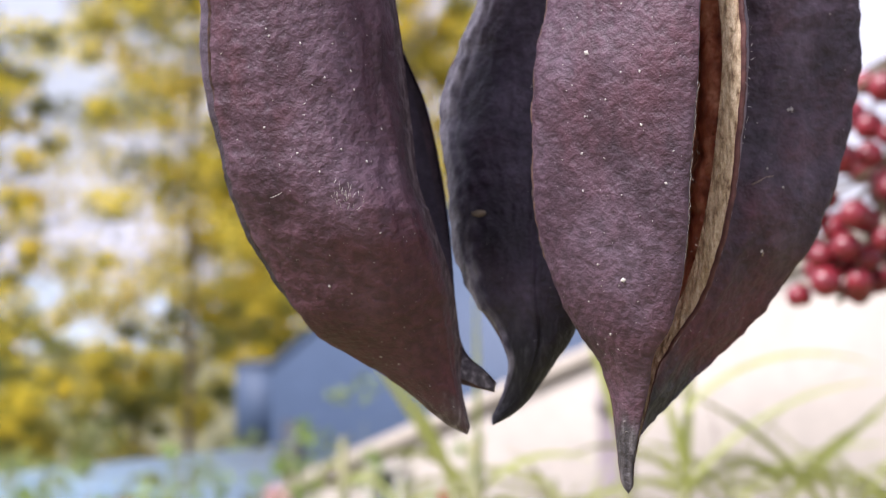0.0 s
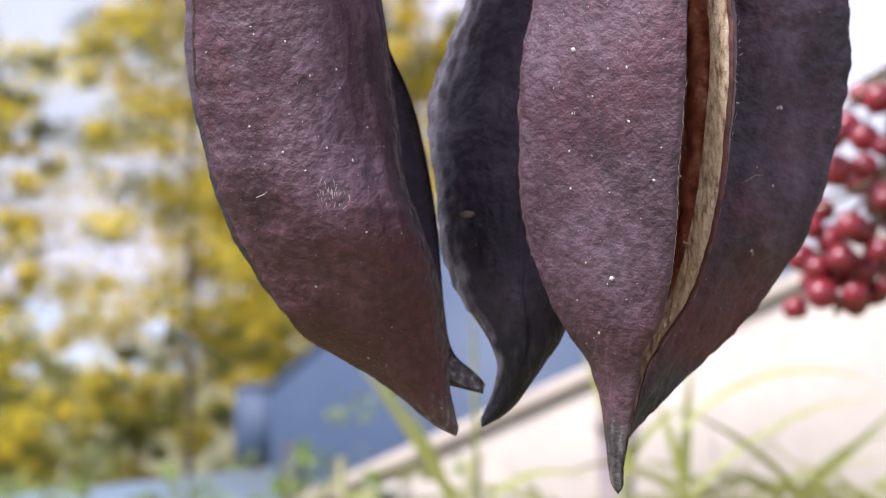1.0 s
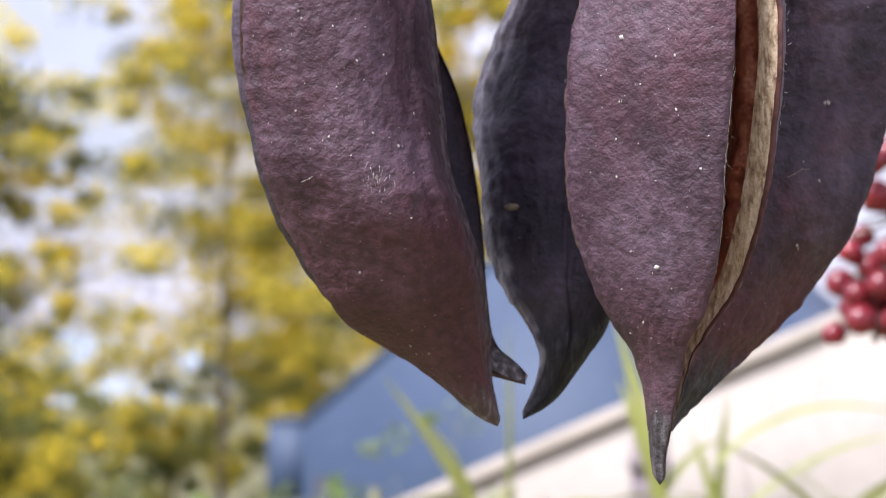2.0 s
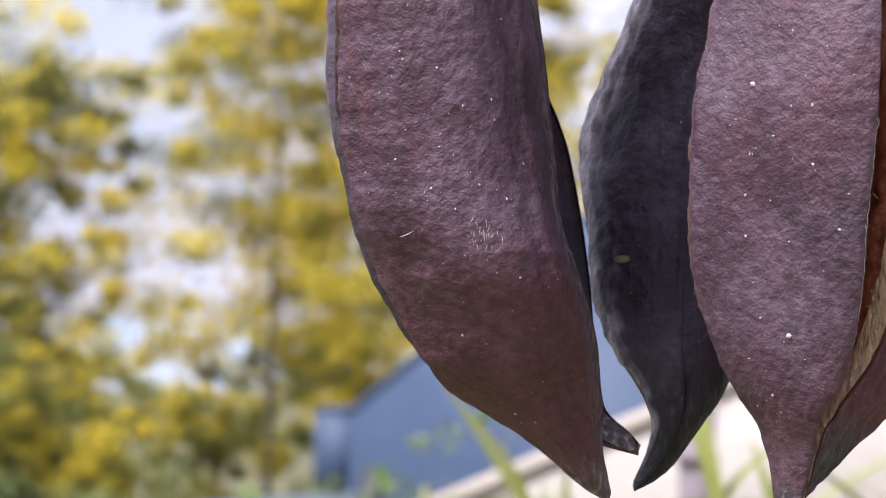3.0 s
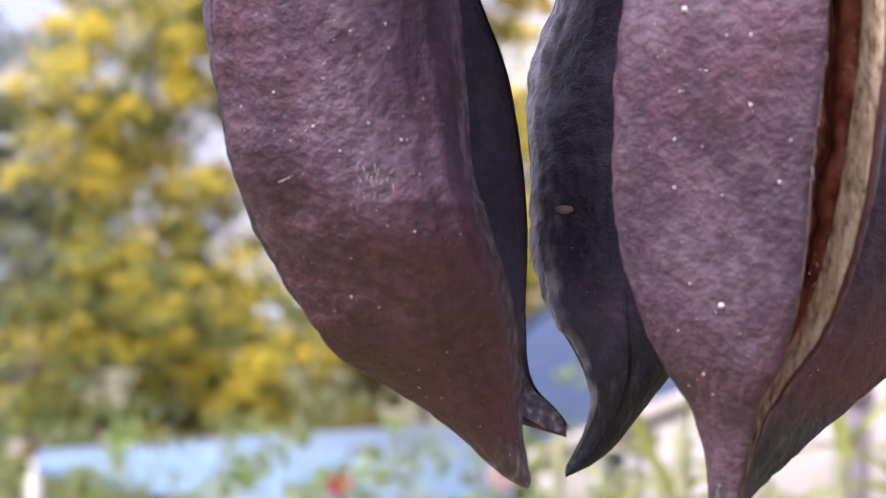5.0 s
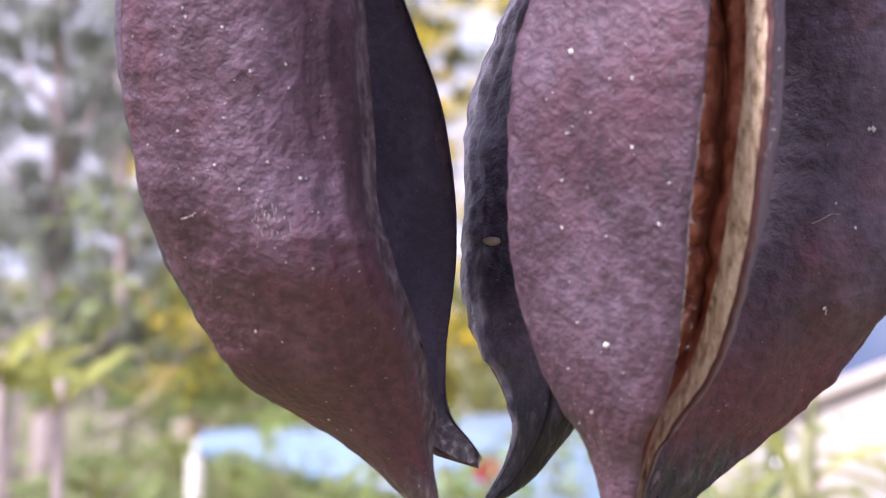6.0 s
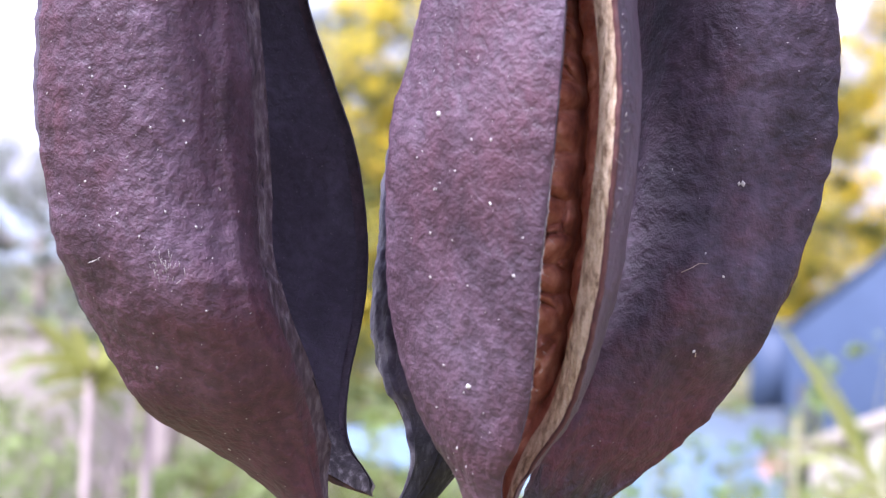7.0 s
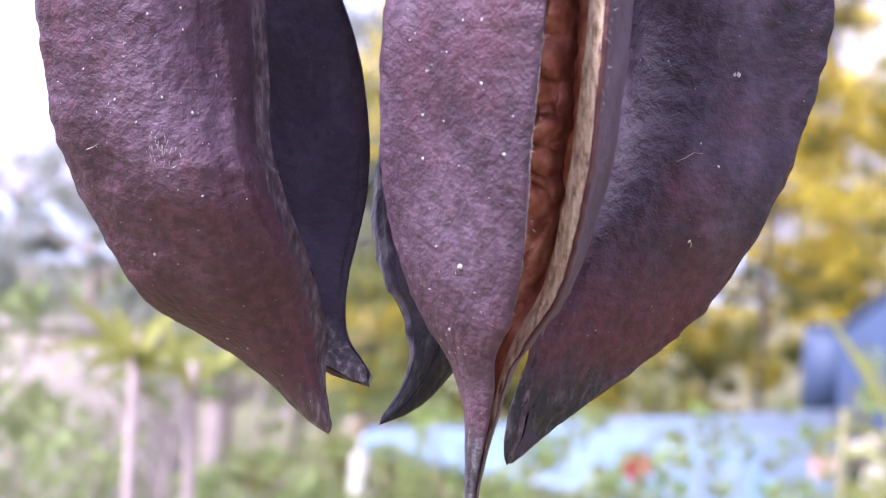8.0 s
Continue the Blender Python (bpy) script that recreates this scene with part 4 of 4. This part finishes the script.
part("wall_body", bm, ROSE_WALL, wall_ob)

rng = np.random.default_rng(9)
# every other shrub has olive under green, shade put into its leaf colour
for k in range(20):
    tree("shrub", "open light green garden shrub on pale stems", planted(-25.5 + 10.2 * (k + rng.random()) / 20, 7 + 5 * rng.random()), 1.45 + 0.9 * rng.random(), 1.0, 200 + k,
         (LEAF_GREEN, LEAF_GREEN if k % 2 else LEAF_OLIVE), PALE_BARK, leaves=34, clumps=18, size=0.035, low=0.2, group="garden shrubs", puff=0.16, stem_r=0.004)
rng = np.random.default_rng(5)
# olive as second leaf colour stands for shade low in the clumps
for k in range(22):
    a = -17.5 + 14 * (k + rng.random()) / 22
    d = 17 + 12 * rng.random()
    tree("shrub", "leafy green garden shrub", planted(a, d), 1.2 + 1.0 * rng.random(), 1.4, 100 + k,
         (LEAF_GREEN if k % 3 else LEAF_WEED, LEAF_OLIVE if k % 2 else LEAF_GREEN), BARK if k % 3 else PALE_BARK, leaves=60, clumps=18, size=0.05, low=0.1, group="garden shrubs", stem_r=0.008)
rng = np.random.default_rng(15)
# half the weeds carry their clump shade as olive leaves
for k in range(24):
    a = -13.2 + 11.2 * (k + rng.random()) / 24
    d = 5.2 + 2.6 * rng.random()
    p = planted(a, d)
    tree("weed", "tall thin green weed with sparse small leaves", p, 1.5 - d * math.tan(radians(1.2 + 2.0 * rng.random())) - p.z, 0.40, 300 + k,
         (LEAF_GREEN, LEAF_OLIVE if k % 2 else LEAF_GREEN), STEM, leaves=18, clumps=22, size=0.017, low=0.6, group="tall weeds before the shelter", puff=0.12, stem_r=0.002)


rng = np.random.default_rng(25)
for k in range(6):
    a = -10.4 + 7.6 * (k + rng.random()) / 6
    d = 5.9 + 1.3 * rng.random()
    p = planted(a, d)
    tree("weed", "leafy bright green weed with pointed leaves", p, 1.5 - d * math.tan(radians(0.7 + 1.3 * rng.random())) - p.z, 0.42, 360 + k,
         (LEAF_WEED, LEAF_WEED), STEM, leaves=13, clumps=14, size=0.021, low=0.66, group="tall weeds before the shelter", puff=0.11, stem_r=0.002)
p = planted(-1.95, 4.0)
tree("weed", "pale green weed with a tuft of small leaves", p, 1.49 - p.z, 0.26, 331, (LEAF_GREEN, LEAF_GREEN), STEM, leaves=22, clumps=20, size=0.010, low=0.8, puff=0.12, stem_r=0.001)
for k, (a, d, z) in enumerate(((5.9, 3.4, 1.50), (-0.2, 4.4, 1.33), (3.6, 3.9, 1.40), (8.1, 3.6, 1.38))):
    p = planted(a, d)
    tree("weed", "thin dry grey-brown weed stalk with withered leaves", p, z - p.z, 0.22, 340 + k, (BARK, STEM), BARK, leaves=7, clumps=14, size=0.010, low=0.8, group="dry weeds", puff=0.10, stem_r=0.0012)


# ---- strap-leaved plants and the other near plants ----
def blade(bm, base, heading, length, width, arch, lift):
    """A strap leaf: rises, arches over and droops, folded along its middle."""
    n = 14
    flat = Vector((-math.sin(heading), math.cos(heading), 0))
    twist = 0.9 + 0.35 * math.sin(heading * 5 + length * 40)
    rows = []
    p = Vector(base)
    for i in range(n + 1):
        s = i / n
        ang = lift - arch * s
        way = Vector((math.cos(heading) * math.cos(ang), math.sin(heading) * math.cos(ang), math.sin(ang)))
        if i:
            p = p + length / n * way
        side = flat * math.cos(twist) + way.cross(flat) * math.sin(twist)
        fold = way.cross(side)
        w = width * (0.35 + 0.65 * math.sin(math.pi * min(1, 0.25 + s * 0.5))) * (1 - s**3) + 0.0006
        rows.append([bm.verts.new(p + side * w / 2 + fold * w * 0.2), bm.verts.new(p), bm.verts.new(p - side * w / 2 + fold * w * 0.2)])
    for a, b in zip(rows, rows[1:]):
        for j in range(2):
            bm.faces.new((a[j], a[j + 1], b[j + 1], b[j]))


def strap_plant(at, top, rows, label, trunk=STEM, thick=0.009, leaf=BLADE):
    """A stem from the ground to the height top, and strap leaves from its head: heading, length, width, lift and arch of each."""
    foot = height(at.x, at.y) - 0.02
    ob = thing("strap_leaf_plant", label, "plant", "strap-leaved plants", at=(at.x, at.y, foot))
    h = top - foot
    bm = bmesh.new()
    tube(bm, [(0.02, 0.01, 0), (0.012, 0, h * 0.5), (0.004, 0.0, h * 0.85), (0, 0, h + 0.004)], [thick * 1.6, thick * 1.2, thick, thick * 0.8], 10)
    part("stem", bm, trunk, ob)
    for turn, length, width, lift, arch, down in rows:
        bm = bmesh.new()
        blade(bm, (0, 0, h - down), radians(turn), length, width, arch, lift)
        part("leaf", bm, leaf, ob)
    return ob


def rosette(seed, count, length, width, lift=(0.5, 1.4), arch=(0.8, 2.0), down=0.1):
    r = random.Random(seed)
    return [(360 * (k + r.random()) / count, length * r.uniform(0.7, 1.3), width * r.uniform(0.7, 1.2), r.uniform(*lift), r.uniform(*arch), down * r.random()) for k in range(count)]


green = "yellow-green plant with long arching strap leaves"
# beside the cream wall: the clumps with tall arching leaves
strap_plant(Vector((0.250, 2.60, 0)), 1.327, [(2, 0.242, 0.0085, 0.90, 1.25, -0.09), (-3, 0.266, 0.0095, 1.0, 0.90, 0), (176, 0.161, 0.008, 1.19, 1.75, 0), (8, 0.158, 0.008, 0.80, 1.32, 0),
            (165, 0.110, 0.018, 1.38, 0.17, -0.02), (60, 0.17, 0.013, 1.55, 0.25, 0), (120, 0.10, 0.008, 1.2, 0.9, 0.01)] + rosette(21, 5, 0.12, 0.007), green)
strap_plant(Vector((0.371, 2.62, 0)), 1.322, [(0, 0.19, 0.010, 0.80, 0.05, 0), (20, 0.16, 0.008, 1.1, 0.9, 0), (190, 0.13, 0.007, 1.0, 1.3, 0), (170, 0.10, 0.007, 0.7, 0.9, 0.01)] + rosette(22, 5, 0.10, 0.006), green)
strap_plant(bearing(10.2, 3.0, 0), 1.28, [(178, 0.26, 0.0098, 0.9, 1.2, 0), (190, 0.30, 0.0091, 0.7, 0.9, 0)] + rosette(23, 8, 0.22, 0.008), green)
strap_plant(bearing(2.4, 3.1, 0), 1.30, [(160, 0.18, 0.009, 0.9, 1.3, 0), (20, 0.18, 0.009, 0.7, 1.1, 0)] + rosette(24, 4, 0.13, 0.007), green)
strap_plant(bearing(0.30, 2.5, 0), 1.40, [(95, 0.16, 0.016, 1.52, 0.05, 0), (165, 0.12, 0.008, 1.2, 1.6, 0.05), (10, 0.13, 0.008, 1.0, 1.3, 0.05), (200, 0.12, 0.008, 0.9, 1.4, 0.09), (-15, 0.12, 0.008, 0.8, 1.2, 0.09)]
            + rosette(25, 3, 0.10, 0.007), green, thick=0.010)
strap_plant(bearing(3.5, 2.6, 0), 1.385, [(178, 0.19, 0.026, 1.36, 0.05, 0), (160, 0.13, 0.018, 1.30, 0.1, 0), (20, 0.10, 0.010, 1.2, 0.8, 0)], green)
strap_plant(bearing(-0.15, 2.7, 0), 1.35, [(178, 0.19, 0.022, 1.05, 0.12, 0), (160, 0.14, 0.009, 1.3, 0.5, 0)] + rosette(26, 2, 0.10, 0.007), green)
strap_plant(bearing(-2.5, 4.2, 0), 1.34, rosette(27, 4, 0.12, 0.009), green)
for k, (a, d, z) in enumerate(((8.2, 2.6, 1.37), (5.7, 3.2, 1.33), (9.6, 2.5, 1.38), (2.0, 2.9, 1.345), (-1.2, 3.3, 1.32))):
    strap_plant(bearing(a, d, 0), z, rosette(51 + k, 8, 0.20 if a > 3 else 0.10, 0.0068, (0.6, 1.35), (0.6, 1.6)), "thin green plant with narrow arching grassy leaves", thick=0.004)
# two slender pale trunks with heads of broad short leaves
head = "slender pale-trunked plant with a head of yellow-green strap leaves"
for k, (x, y, z) in enumerate(((-0.735, 2.09, 1.432), (-0.685, 2.12, 1.405))):
    strap_plant(Vector((x, y, 0)), z, rosette(40 + k, (9, 5)[k], 0.115, 0.016, (0.0, 1.1), (0.2, 0.9), 0.03), head, PALE_BARK, 0.0062, HEAD_LEAF)


def flower(at, radius, mat, label, seed):
    """An open flower of overlapping petals on a thin stem."""
    rng = random.Random(seed)
    ob = thing("flower", label, "flower", at=at)
    ground_z = height(at.x, at.y)
    bm = bmesh.new()
    tube(bm, [(0.03, 0.02, ground_z - at.z), (0.02, 0, (ground_z - at.z) * 0.4), (0, 0, 0)], [0.006, 0.005, 0.003], 6)
    part("stem", bm, STEM, ob)
    for ring, count, r, tip in ((0, 7, 1.0, 0.15), (1, 6, 0.75, 0.5), (2, 5, 0.5, 0.8)):
        for k in range(count):
            a = 2 * math.pi * (k + 0.4 * ring) / count + rng.uniform(-0.1, 0.1)
            bm = bmesh.new()
            rows = []
            for i in range(5):
                s = i / 4
                q = Vector((math.cos(a), math.sin(a), 0)) * radius * r * s * math.cos(tip) + Vector((0, 0, radius * (r * s * math.sin(tip) + 0.12 * ring)))
                w = radius * 0.42 * math.sin(math.pi * (0.12 + 0.78 * s))
                side = Vector((-math.sin(a), math.cos(a), 0)) * w
                rows.append([bm.verts.new(q + side + Vector((0, 0, w * 0.3))), bm.verts.new(q), bm.verts.new(q - side + Vector((0, 0, w * 0.3)))])
            for x, y in zip(rows, rows[1:]):
                for j in range(2):
                    bm.faces.new((x[j], x[j + 1], y[j + 1], y[j]))
            pt = part("petal", bm, mat, ob)
            pt.rotation_euler = (radians(62), 0, radians(10))
    return ob


flower(bearing(-7.1, 5.6, 1.135), 0.030, PETAL, "red double flower on a thin stem", 1)
flower(bearing(-0.30, 4.6, 1.225), 0.020, PETAL, "small faded red flower on a thin stem", 2)
flower(bearing(-3.9, 12.0, 0.77), 0.075, PINK, "pale pink open flower", 3)


# ---- the berry cluster ----
rng = random.Random(8)
cluster = thing("berry_cluster", "hanging cluster of glossy dark red berries on twiggy stalks", "berries", at=(0, 0, 0))
top = bearing(9.6, 1.36, 1.70)
axis_pts = [top, bearing(9.5, 1.36, 1.63), bearing(9.1, 1.36, 1.575), bearing(8.6, 1.36, 1.535), bearing(8.1, 1.36, 1.52)]
bm = bmesh.new()
tube(bm, axis_pts, [0.004, 0.0035, 0.003, 0.0022, 0.0015], 8)
tube(bm, [top + Vector((0.30, 0.1, -1.9)), top + Vector((0.2, 0.08, -0.6)), top + Vector((0.1, 0.03, 0.0)), top], [0.012, 0.010, 0.006, 0.004], 8)
part("twig", bm, TWIG, cluster)
bm = bmesh.new()
bmesh.ops.create_uvsphere(bm, u_segments=20, v_segments=14, radius=0.0077)
for v in bm.verts:
    if v.co.z < -0.0064:
        v.co.z += 0.0012
    v.co.z *= 0.94
first = part("berry", bm, BERRY, cluster)
spots = []
tries = 0
while len(spots) < 60 and tries < 6000:
    tries += 1
    s = rng.random()
    z = 1.630 - 0.106 * s
    wide = 0.040 * (1.0 - 0.6 * s) + 0.007
    k = s * 4
    i = min(int(k), 3)
    c = axis_pts[i].lerp(axis_pts[i + 1], k - i)
    q = Vector((c.x + rng.uniform(-1, 1) * wide, c.y + rng.uniform(-1, 1) * wide * 0.8, z + rng.uniform(-0.004, 0.004)))
    if all((q - o).length > 0.0122 for o in spots):
        spots.append(q)
for n, q in enumerate(spots):
    b = first if n == 0 else first.copy()
    if n:
        scene.collection.objects.link(b)
        b.parent = cluster
    k = rng.uniform(0.85, 1.12)
    b.matrix_local = Matrix.Translation(q) @ Euler((rng.uniform(-0.6, 0.6), rng.uniform(-0.6, 0.6), rng.uniform(0, 6))).to_matrix().to_4x4() @ Matrix.Diagonal((k, k, k, 1))
for q in spots:
    near = min(axis_pts, key=lambda a: (a - q).length)
    i = axis_pts.index(near)
    near = near if i == 0 else near.lerp(axis_pts[i - 1], 0.3)
    bm = bmesh.new()
    tube(bm, [near, near.lerp(q, 0.55) + Vector((0, 0, 0.003)), q + Vector((0, 0, 0.0072))], [0.0012, 0.0009, 0.0008], 5)
    part("stalklet", bm, TWIG, cluster)
